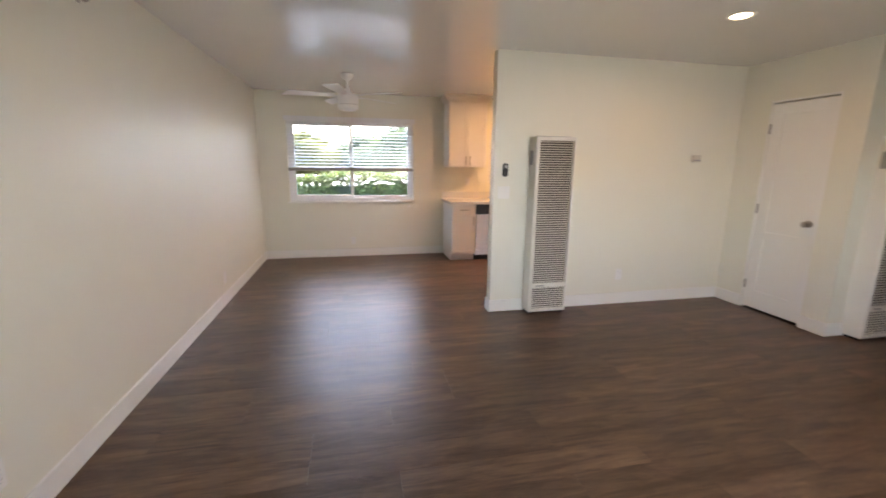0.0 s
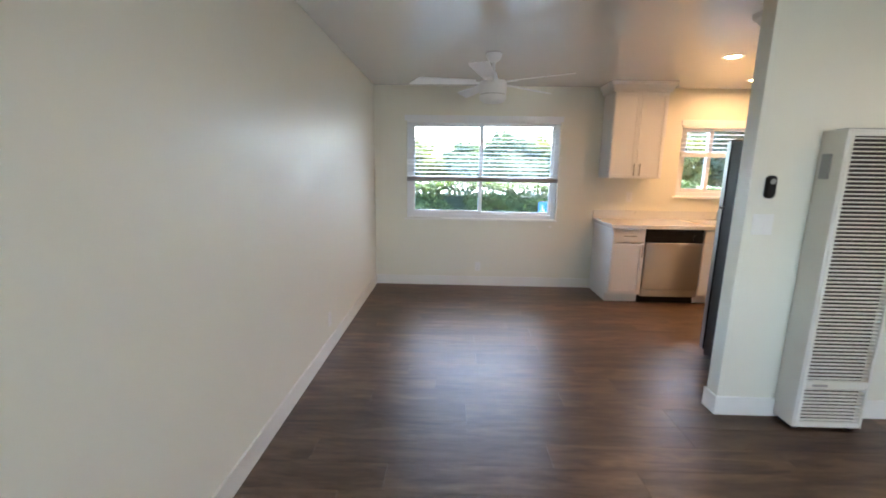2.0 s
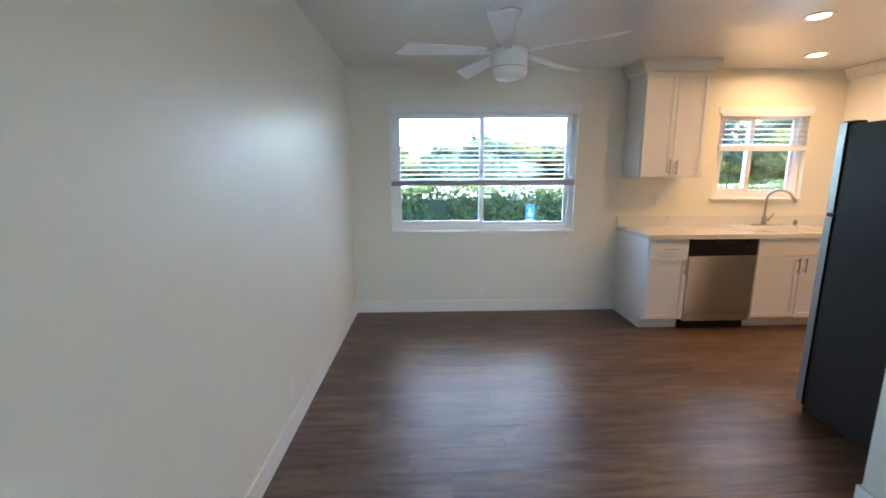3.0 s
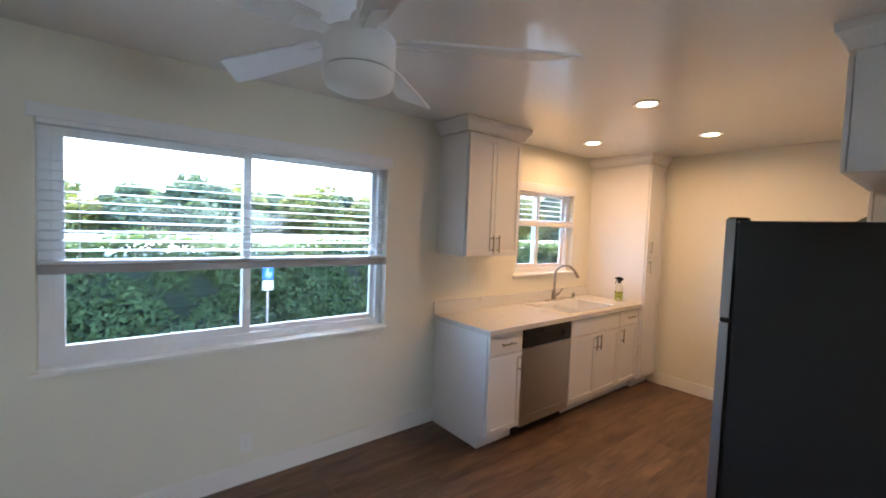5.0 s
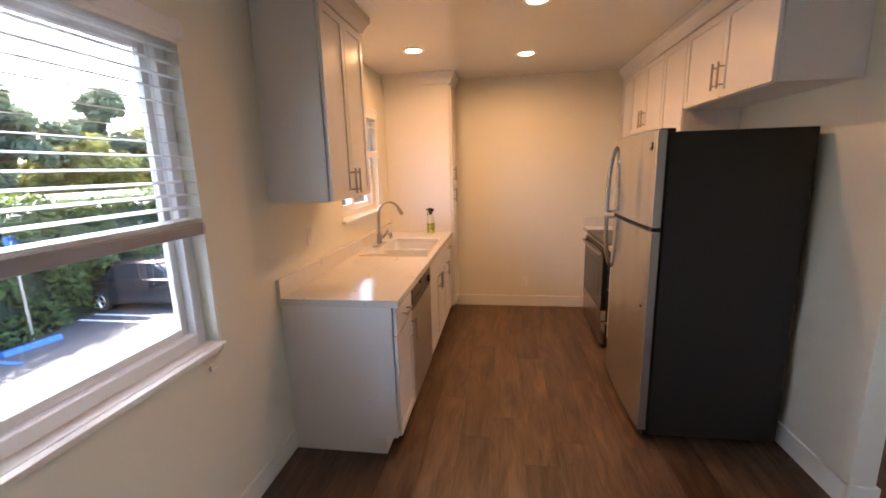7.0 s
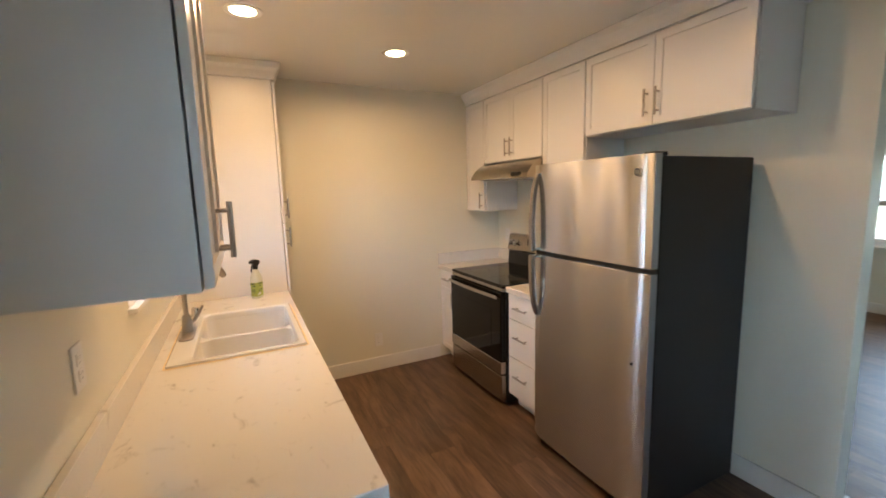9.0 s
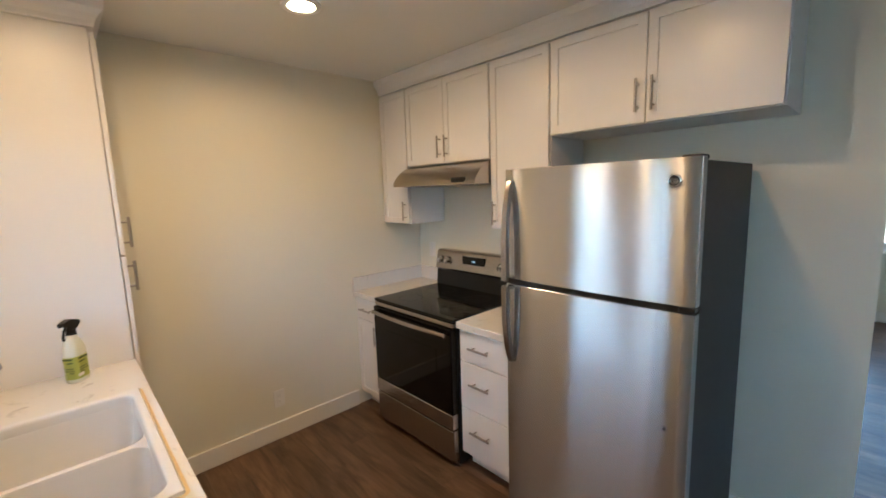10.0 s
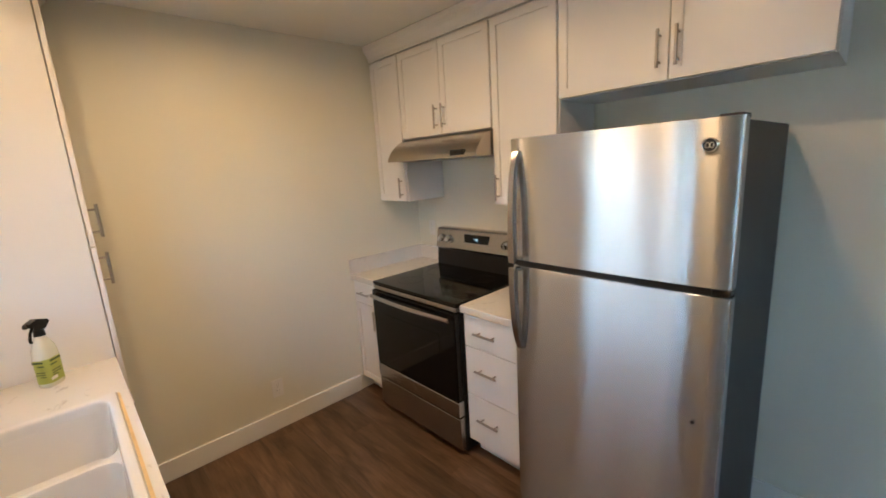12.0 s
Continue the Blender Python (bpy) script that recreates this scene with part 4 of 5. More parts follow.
def spray_bottle(x, y, k=1.14):
    z = CT + 0.0005
    t = thing("spray_bottle", (x, y, z), "clear spray bottle with lime label and black trigger", "bottle")

    def put(name, bm, material, label=""):
        """A part drawn round the origin, scaled and stood in its place, the trigger towards the room."""
        bm.transform(Matrix.Translation((x, y, z)) @ Matrix.Rotation(radians(-38), 4, "Z") @ Matrix.Scale(k, 4))
        return smooth(part(name, bm, material, t, label), 50)
    rows = ((0.0, 0.92), (0.004, 1.0), (0.105, 1.0), (0.128, 0.9), (0.148, 0.66), (0.160, 0.46), (0.172, 0.42))
    put("flask", loft(bmesh.new(), [rounded(0, 0, 0.066 * f, 0.05 * f, 0.02 * f, h) for h, f in rows], True, True), M_LIQUID)
    put("wrapper", loft(bmesh.new(), [rounded(0, 0, 0.0675, 0.0515, 0.0205, 0.014), rounded(0, 0, 0.0675, 0.0515, 0.0205, 0.094)]), M_LIME, "lime green label")
    lines = ((0.084, 1.0, 0.006), (0.072, 0.6, 0.004), (0.052, 0.8, 0.003), (0.044, 0.9, 0.003), (0.036, 0.5, 0.003))
    bm = boxes(*[(-0.0345, -0.016, h, -0.0339, -0.016 + 0.032 * f, h + d) for h, f, d in lines], *[(-0.020, -0.0265, h, -0.020 + 0.040 * f, -0.0259, h + d) for h, f, d in lines])
    tagged(put("print", bm, M_INK, "dark lines of small print"), kind="stuff")
    bm = bmesh.new()
    box(bm, -0.0285, -0.0268, 0.024, -0.006, -0.0258, 0.034)
    put("label_patch", bm, M_PLATE, "pale patch on the label")
    put("collar", cyl(bmesh.new(), (0, 0, 0.168), (0, 0, 0.188), 0.0155, 0.0135, seg=18), M_BLACK, "black screw collar")
    head = extrude_profile(bmesh.new(), [(-0.036, 0.206), (-0.034, 0.218), (-0.006, 0.226), (0.030, 0.214), (0.034, 0.204), (0.014, 0.186), (-0.012, 0.186), (-0.016, 0.200)], "y", -0.010, 0.010)
    put("trigger_head", head, M_BLACK, "black trigger spray head")
    put("trigger", tube(bmesh.new(), [(-0.018, 0, 0.202), (-0.030, 0, 0.186), (-0.036, 0, 0.168), (-0.034, 0, 0.156)], 0.004, 8), M_BLACK)
    put("nozzle", cyl(bmesh.new(), (-0.034, 0, 0.212), (-0.042, 0, 0.212), 0.008, seg=12), M_BLACK)


spray_bottle(4.735, -0.445)


# ---- appliances ----
def dishwasher(x0, x1):
    t = thing("dishwasher", ((x0 + x1) / 2, -0.3, 0), "stainless dishwasher with a black control panel", "dishwasher")
    a, b = x0 + 0.004, x1 - 0.004
    part("tub", boxes((a, -0.56, 0.10, b, -0.02, 0.842)), M_BLACK, t)
    part("door", boxes((a, -0.622, 0.165, b, -0.562, 0.69), bevel=0.006, seg=2), M_STEEL3, t, "brushed stainless door")
    part("lower_panel", boxes((a, -0.616, 0.085, b, -0.562, 0.160), bevel=0.004), M_STEEL3, t, "stainless lower panel")
    cp = part("control_panel", boxes((a, -0.624, 0.695, b, -0.562, 0.842), bevel=0.006, seg=2), M_BLACK, t, "glossy black control panel")
    part("latch", boxes(((a + b) / 2 - 0.09, -0.634, 0.80, (a + b) / 2 + 0.09, -0.623, 0.825), bevel=0.004), M_BLACK, cp)
    bm = bmesh.new()
    for k in range(5):
        box(bm, a + 0.07 + 0.035 * k, -0.6265, 0.745, a + 0.09 + 0.035 * k, -0.6235, 0.757)
    part("button_row", bm, M_BLACK, cp, "row of dark push buttons")
    bm = cyl(bmesh.new(), (b - 0.10, -0.6235, 0.755), (b - 0.10, -0.640, 0.755), 0.024, seg=24)
    part("dial", bm, M_BLACK, cp)
    part("kick_plate", boxes((a, -0.55, 0.0, b, -0.53, 0.098)), M_BLACK, t, "black recessed kick plate")


dishwasher(3.022, 3.643)


def refrigerator(x0, x1):
    yb, yf = -2.605, -1.955
    t = thing("refrigerator", ((x0 + x1) / 2, yb, 0), "stainless top-freezer refrigerator with black sides", "refrigerator")
    part("body", boxes((x0 + 0.004, yb, 0.03, x1 - 0.004, yf, 1.668), bevel=0.006, seg=2), M_FRBLACK, t, "matte black cabinet")
    part("gasket", boxes((x0 + 0.014, yf - 0.001, 0.06, x1 - 0.014, yf + 0.012, 1.66)), M_RUBBER, t)
    # added black filler that stands for the shade in the gap between the doors
    part("gap_shade_filler", boxes((x0 + 0.052, yf + 0.0125, 1.1765, x1 - 0.004, yf + 0.046, 1.1995)), M_RUBBER, t, "dark filler for the shade in the door gap")
    part("kick_grille", boxes((x0 + 0.02, yf, 0.012, x1 - 0.02, yf + 0.02, 0.055)), M_BLACK, t)

    def leaf(name, z0, z1, label):
        n = 24
        prof = []
        for k in range(n + 1):
            u = -1 + 2 * k / n
            edge = 0.006 * (1 - min(1.0, (1 - abs(u)) / 0.035)) ** 2
            prof.append((x0 + (x1 - x0) * (u + 1) / 2, yf + 0.055 + 0.011 * (1 - u * u) - edge))
        loops = []
        for z, inset in ((z0, 0.0015), (z0 + 0.0015, 0.0), (z1 - 0.0015, 0.0), (z1, 0.0015)):
            loops.append([(px, py - inset, z) for px, py in prof] + [(x1, yf + 0.012, z), (x0, yf + 0.012, z)])
        return smooth(part(name, loft(bmesh.new(), loops, True, True), M_STEEL, t, label), 20)
    gap = 1.188
    for z0, z1 in ((gap + 0.015, 1.674), (0.064, gap - 0.015)):
        part("door_side", boxes((x0 - 0.0012, yf + 0.013, z0, x0 + 0.002, yf + 0.052, z1)), M_DOORSIDE, t, "grey painted door side")
    d1 = leaf("freezer_door", gap + 0.012, 1.678, "brushed stainless freezer door")
    d2 = leaf("fridge_door", 0.06, gap - 0.012, "brushed stainless lower door")

    def bow(z_far, z_gap, door):
        """A flat bar that leaves the door at its far end and stands proudest beside the gap."""
        n = 24
        hx = x1 - 0.034
        loops = []
        for k in range(n + 1):
            u = k / n
            lift = 0.046 * (1 - u ** 3.2) ** 0.8
            w = 0.036 - 0.004 * u
            loops.append([(hx + px * w, yf + 0.058 + lift + py * 0.024, z_gap + (z_far - z_gap) * u) for px, py in ((-0.5, 0.1), (-0.36, 0.5), (0.36, 0.5), (0.5, 0.1), (0.42, -0.5), (-0.42, -0.5))])
        h = smooth(part("handle", loft(bmesh.new(), loops, True, True), M_STEEL2, door, "bowed metal handle"), 50)
        s = 1 if z_far > z_gap else -1
        part("handle_bracket", boxes((hx - 0.013, yf + 0.058, z_gap + s * 0.001, hx + 0.013, yf + 0.112, z_gap + s * 0.016), bevel=0.003), M_CHROME, door, "chrome end bracket")
    bow(1.63, gap + 0.012, d1)
    bow(0.82, gap - 0.012, d2)
    part("hinge_cover", boxes((x0 + 0.004, yf - 0.03, 1.668, x0 + 0.065, yf + 0.045, 1.685), bevel=0.006, seg=2), M_RUBBER, t, "black top hinge cover")
    part("hinge", boxes((x0 + 0.002, yf + 0.010, gap - 0.009, x0 + 0.05, yf + 0.052, gap + 0.009), bevel=0.003), M_BLACK, t, "dark middle hinge")
    bm = cyl(bmesh.new(), (x0 + 0.075, yf + 0.055, 1.605), (x0 + 0.075, yf + 0.063, 1.605), 0.019, seg=28)
    badge = part("badge", bm, M_BLACK, d1, "round dark badge in a chrome ring")
    ring = [(x0 + 0.075 + 0.0185 * math.cos(2 * math.pi * k / 28), yf + 0.0632, 1.605 + 0.0185 * math.sin(2 * math.pi * k / 28)) for k in range(29)]
    smooth(part("badge_ring", tube(bmesh.new(), ring, 0.0026, 8), M_CHROME, badge, "chrome ring"))
    bm = bmesh.new()
    for ox in (-0.0055, 0.0055):
        tube(bm, [(x0 + 0.075 + ox + 0.0048 * math.cos(2 * math.pi * k / 16), yf + 0.0636, 1.605 + 0.007 * math.sin(2 * math.pi * k / 16)) for k in range(17)], 0.0016, 6)
    part("emblem", bm, M_CHROME, badge, "plain chrome emblem")
    bm = cyl(bmesh.new(), (x0 + 0.073, yf + 0.055, 0.762), (x0 + 0.073, yf + 0.0635, 0.762), 0.006, seg=14)
    part("magnet", bm, M_BLACK, d2, "small dark dot magnet")
    for fx in (x0 + 0.06, x1 - 0.06):
        for fy in (yf - 0.03, yb + 0.05):
            part("foot", cyl(bmesh.new(), (fx, fy, 0.0), (fx, fy, 0.035), 0.016, seg=12), M_BLACK, t)


refrigerator(2.935, 3.69)


def stove(x0, x1):
    yb, yf = -2.63, -1.995
    t = thing("kitchen_range", ((x0 + x1) / 2, yb, 0), "stainless and black electric range with glass cooktop", "stove")
    part("body", boxes((x0, yb, 0.02, x1, yf, 0.872), bevel=0.003), M_BLACK, t, "black enamel sides")
    part("cooktop", boxes((x0 - 0.002, yb + 0.05, 0.873, x1 + 0.002, yf + 0.03, 0.893), bevel=0.006, seg=2), M_BGLASS, t, "black ceramic glass cooktop")
    for bx, by, r in ((x0 + 0.20, yf - 0.13, 0.105), (x1 - 0.20, yf - 0.13, 0.08), (x0 + 0.20, yf - 0.40, 0.08), (x1 - 0.20, yf - 0.40, 0.105)):
        bm = lathe(bmesh.new(), (bx, by), [(r, 0.8932), (r + 0.001, 0.8934), (r + 0.002, 0.8932)], 40, caps=False)
        part("burner_ring", bm, M_RUBBER, t, "faint printed burner ring")
    ov = part("oven_door", boxes((x0 + 0.006, yf + 0.001, 0.335, x1 - 0.006, yf + 0.045, 0.842), bevel=0.006, seg=2), M_BGLASS, t, "black glass oven door")
    part("window", boxes((x0 + 0.13, yf + 0.0448, 0.43, x1 - 0.13, yf + 0.0465, 0.70), bevel=0.0005), M_BGLASS, ov, "dark oven window")
    part("vent_trim", boxes((x0 + 0.006, yf + 0.001, 0.846, x1 - 0.006, yf + 0.03, 0.870), bevel=0.002), M_STEEL2, t, "stainless vent trim")
    part("lower_band", boxes((x0 + 0.006, yf + 0.001, 0.245, x1 - 0.006, yf + 0.047, 0.333), bevel=0.003), M_STEEL2, ov, "stainless band")
    part("badge", cyl(bmesh.new(), ((x0 + x1) / 2, yf + 0.046, 0.29), ((x0 + x1) / 2, yf + 0.0495, 0.29), 0.012, seg=20), M_CHROME, ov, "round badge")
    bm = bmesh.new()
    n = 16
    pts = [(x0 + 0.03 + (x1 - x0 - 0.06) * k / n, yf + 0.066 + 0.016 * math.sin(math.pi * k / n), 0.808) for k in range(n + 1)]
    tube(bm, pts, 0.013, 14)
    for hx in (x0 + 0.045, x1 - 0.045):
        cyl(bm, (hx, yf + 0.04, 0.808), (hx, yf + 0.068, 0.808), 0.011, seg=12)
    smooth(part("handle", bm, M_STEEL2, ov, "curved stainless handle"), 60)
    part("storage_drawer", boxes((x0 + 0.006, yf + 0.001, 0.045, x1 - 0.006, yf + 0.042, 0.235), bevel=0.005, seg=2), M_STEEL2, t, "stainless storage drawer")
    bm = extrude_profile(bmesh.new(), [(yb, 0.874), (yb + 0.085, 0.874), (yb + 0.075, 1.0), (yb + 0.06, 1.012), (yb, 1.012)], "x", x0, x1)
    part("riser", bm, M_BLACK, t, "black riser")
    bm = extrude_profile(bmesh.new(), [(yb, 1.012), (yb + 0.085, 1.012), (yb + 0.09, 1.022), (yb + 0.065, 1.145), (yb + 0.05, 1.155), (yb, 1.155)], "x", x0, x1)
    cp = part("control_panel", bm, M_STEEL2, t, "stainless control panel")

    def face(z):
        return yb + 0.09 - 0.025 * (z - 1.022) / 0.123
    bm = boxes(((x0 + x1) / 2 - 0.105, face(1.05) - 0.012, 1.046, (x0 + x1) / 2 + 0.105, face(1.09) + 0.004, 1.126))
    disp = part("display", bm, M_BGLASS, cp, "black clock display")
    # the clock's figures, mirrored so that they read from the room
    txt = bpy.data.curves.new("digits", "FONT")
    txt.body, txt.size, txt.extrude, txt.align_x, txt.align_y = "1:44", 0.024, 0.0004, "CENTER", "CENTER"
    tob = bpy.data.objects.new("digits_curve", txt)
    me = bpy.data.meshes.new_from_object(tob)
    bpy.data.objects.remove(tob)
    bm = bmesh.new()
    bm.from_mesh(me)
    bm.transform(Matrix.Translation(((x0 + x1) / 2, face(1.09) + 0.0046, 1.094)) @ Matrix.Rotation(radians(180), 4, "Z") @ Matrix.Rotation(radians(90), 4, "X"))
    part("digits", bm, M_DISPLAY, disp, "glowing clock digits")
    bm = boxes(*[((x0 + x1) / 2 - 0.085 + 0.024 * k, face(1.06) + 0.0005, 1.062, (x0 + x1) / 2 - 0.071 + 0.024 * k, face(1.09) + 0.0046, 1.067) for k in range(8)])
    part("touch_mark", bm, M_GREYPL, disp, "small grey touch marks")
    for kx in (x0 + 0.055, x0 + 0.125, x1 - 0.055, x1 - 0.125):
        bm = bmesh.new()
        cyl(bm, (kx, face(1.085) - 0.004, 1.085), (kx, face(1.085) + 0.008, 1.083), 0.027, seg=24)
        cyl(bm, (kx, face(1.085) + 0.008, 1.083), (kx, face(1.085) + 0.032, 1.078), 0.022, 0.019, seg=24)
        box(bm, kx - 0.004, face(1.085) + 0.028, 1.060, kx + 0.004, face(1.085) + 0.036, 1.097, bevel=0.002)
        part("knob", bm, M_CHROME, cp, "chrome control knob")
    for fx in (x0 + 0.05, x1 - 0.05):
        for fy in (yb + 0.05, yf - 0.04):
            part("foot", cyl(bmesh.new(), (fx, fy, 0.0), (fx, fy, 0.022), 0.016, seg=12), M_BLACK, t)


stove(4.112, 4.872)


def range_hood(x0, x1):
    z1 = 1.768
    t = thing("range_hood", ((x0 + x1) / 2, PART_N, 1.62), "slim stainless under-cabinet range hood", "range hood")
    y = PART_N + 0.002
    prof = [(y, z1), (y + 0.315, z1), (y + 0.36, 1.757), (y + 0.405, 1.733), (y + 0.445, 1.700), (y + 0.472, 1.665), (y + 0.48, 1.648), (y + 0.48, 1.632), (y, 1.632)]
    smooth(part("canopy", extrude_profile(bmesh.new(), prof, "x", x0, x1), M_STEEL2, t), 30)
    part("filter", boxes((x0 + 0.05, y + 0.05, 1.626, x1 - 0.05, y + 0.42, 1.6315)), M_GREYPL, t, "grey mesh filter")
    sw = part("switch_plate", boxes((x0 + 0.085, y + 0.45, 1.643, x0 + 0.185, y + 0.485, 1.672), bevel=0.002), M_BLACK, t, "black switch plate")
    for k in (0.115, 0.155):
        part("rocker", boxes((x0 + k - 0.012, y + 0.45, 1.649, x0 + k + 0.012, y + 0.489, 1.666), bevel=0.002), M_BLACK, sw)


range_hood(4.117, 4.873)


# ---- plates, thermostats ----
def plate(name, at, facing, w, h, label, sockets, category):
    """A cover plate on a wall; facing is the wall's outward direction."""
    t = thing(name, at, label, category, name + "s")
    rot = Matrix.Translation(at) @ {"-y": Matrix.Identity(4), "+y": Matrix.Rotation(math.pi, 4, "Z"), "+x": Matrix.Rotation(radians(90), 4, "Z"), "-x": Matrix.Rotation(radians(-90), 4, "Z")}[facing]
    bm = boxes((-w / 2, -0.006, -h / 2, w / 2, -0.0006, h / 2), bevel=0.002)
    bm.transform(rot)
    part("plate", bm, M_PLATE, t)
    for kind, u, v, a, b in sockets:
        bm = boxes((u - a / 2, -0.0085, v - b / 2, u + a / 2, -0.0055, v + b / 2), bevel=0.001)
        bm.transform(rot)
        s = part(kind, bm, M_PLATE, t)
        if kind == "socket":
            bm = boxes((u - 0.008, -0.0089, v + 0.001, u - 0.006, -0.0083, v + 0.009), (u + 0.006, -0.0089, v + 0.001, u + 0.008, -0.0083, v + 0.009), (u - 0.002, -0.0089, v - 0.010, u + 0.002, -0.0083, v - 0.006))
            bm.transform(rot)
            part("slot", bm, M_GREYPL, s)


DUPLEX = [("socket", 0, 0.02, 0.03, 0.03), ("socket", 0, -0.02, 0.03, 0.03)]
for at, facing in (((WEST, -2.01, 0.265), "+x"), ((WEST, -4.81, 0.285), "+x"), ((1.246, 0, 0.245), "-y"), ((EAST, -1.385, 0.275), "-x"), ((3.94, PART_S, 0.315), "-y"),
                   ((3.055, 0, 1.148), "-y"), ((5.03, PART_N, 1.13), "+y")):
    plate("outlet", at, facing, 0.07, 0.115, "white duplex outlet on the wall", DUPLEX, "outlet")
plate("light_switch", (2.64, PART_S, 1.165), "-y", 0.115, 0.115, "white double rocker light switch on the partition", [("rocker", -0.023, 0, 0.033, 0.067), ("rocker", 0.023, 0, 0.033, 0.067)], "switch")


def doorbell_chime():
    x, z = 2.645, 1.372
    t = thing("wall_remote", (x, PART_S, z), "black oval fan remote in a wall holder", "remote")
    bm = loft(bmesh.new(), [[(px, PART_S - d, pz) for px, pz, _ in rounded(x, z, 0.05 - i, 0.125 - i, 0.0245 - i / 2, 0)] for d, i in ((0.0006, 0.0), (0.02, 0.0), (0.026, 0.008))], True, True)
    smooth(part("case", bm, M_BLACK, t), 50)
    bm = cyl(bmesh.new(), (x, PART_S - 0.026, z + 0.03), (x, PART_S - 0.0285, z + 0.03), 0.015, seg=20)
    part("button", bm, M_GREYPL, t, "grey round button")


doorbell_chime()


def thermostat():
    x, z = 4.69, 1.50
    t = thing("thermostat", (x, PART_S, z), "small beige wall thermostat", "thermostat")
    part("case", boxes((x - 0.045, PART_S - 0.035, z - 0.035, x + 0.045, PART_S - 0.0006, z + 0.035), bevel=0.005, seg=2), M_BEIGE, t)
    part("dial_strip", boxes((x - 0.035, PART_S - 0.038, z - 0.026, x + 0.035, PART_S - 0.0345, z - 0.012)), M_GREYPL, t, "grey dial strip")


thermostat()


def cord_hook():
    x, z = 2.12, 0.765
    t = thing("cord_hook", (x, 0, z), "small white cord cleat under the window", "hook")
    part("cleat", boxes((x - 0.012, -0.012, z - 0.012, x + 0.012, -0.0006, z + 0.012), (x - 0.022, -0.02, z - 0.006, x + 0.022, -0.0115, z + 0.006), bevel=0.002), M_PLATE, t)


cord_hook()


def wall_hook():
    x, y, z = WEST, -3.84, 2.20
    t = thing("wall_hook", (x, y, z), "small dark grey metal hook high on the plain wall", "hook")
    part("plate", boxes((x + 0.0006, y - 0.012, z - 0.012, x + 0.006, y + 0.012, z + 0.028), bevel=0.002), M_NICKEL, t)
    pts = [(x + 0.005, y, z + 0.012), (x + 0.02, y, z + 0.004), (x + 0.034, y, z - 0.004), (x + 0.046, y, z + 0.002), (x + 0.05, y, z + 0.018)]
    smooth(part("arm", tube(bmesh.new(), pts, 0.0055, 10), M_NICKEL, t, "curved metal arm"), 60)


wall_hook()


# ---- outdoors ----
setting("ground", boxes((-400, -400, GROUND - 0.5, 400, 500, GROUND)), M_EARTH, "dry open ground reaching to the horizon", "ground")
setting("parking_lot", boxes((-30, -3, GROUND, 45, 14.5, GROUND + 0.02)), M_ASPHALT, "grey asphalt parking lot", "pavement")

for xa, ya, xb, yb2 in ((5.4, 9.25, 6.15, 10.0), (6.1, 8.98, 7.2, 10.0), (6.56, 7.3, 7.5, 8.2), (6.98, 6.64, 7.5, 7.13), (4.2, 9.2, 4.95, 9.95), (3.0, 9.1, 3.75, 9.85)):
    d = Vector((xb - xa, yb2 - ya, 0)).normalized()
    w = Vector((-d.y, d.x, 0)) * 0.05
    bm = bmesh.new()
    base = [Vector((xa, ya, GROUND + 0.021)) - w, Vector((xb, yb2, GROUND + 0.021)) - w, Vector((xb, yb2, GROUND + 0.021)) + w, Vector((xa, ya, GROUND + 0.021)) + w]
    loft(bm, [base, [p + Vector((0, 0, 0.003)) for p in base]], True, True)
    setting("parking_line", bm, M_WHITELINE, "white painted diagonal parking line", "marking")
for row in ((10.0, 6.6, 10.1, 10.6), (10.45, 6.6, 10.55, 10.6), (13.1, 6.2, 13.2, 10.6), (7.45, 6.4, 7.55, 8.3), (2.0, 6.0, 2.1, 10.2), (-0.8, 6.0, -0.7, 10.2), (-3.5, 6.0, -3.4, 10.2)):
    setting("parking_line", boxes((row[0], row[1], GROUND + 0.021, row[2], row[3], GROUND + 0.024)), M_WHITELINE, "white painted parking line", "marking")
for row in ((5.35, 9.3, 5.45, 10.1), (7.5, 9.15, 7.62, 10.35)):
    setting("blue_line", boxes((row[0], row[1], GROUND + 0.025, row[2], row[3], GROUND + 0.028)), M_BLUE, "blue painted parking line", "marking")


def wheel_stop(x, y, turn):
    t = thing("wheel_stop", (x, y, GROUND + 0.02), "blue painted concrete wheel stop on the asphalt", "wheel stop", "wheel stops")
    bm = extrude_profile(bmesh.new(), [(-0.08, 0.0), (0.08, 0.0), (0.055, 0.11), (-0.055, 0.11)], "x", -0.55, 0.55)
    bm.transform(Matrix.Translation((x, y, GROUND + 0.02)) @ Matrix.Rotation(radians(turn), 4, "Z"))
    part("block", bm, M_BLUE, t)


wheel_stop(8.33, 9.85, -12)
wheel_stop(5.0, 10.1, -12)


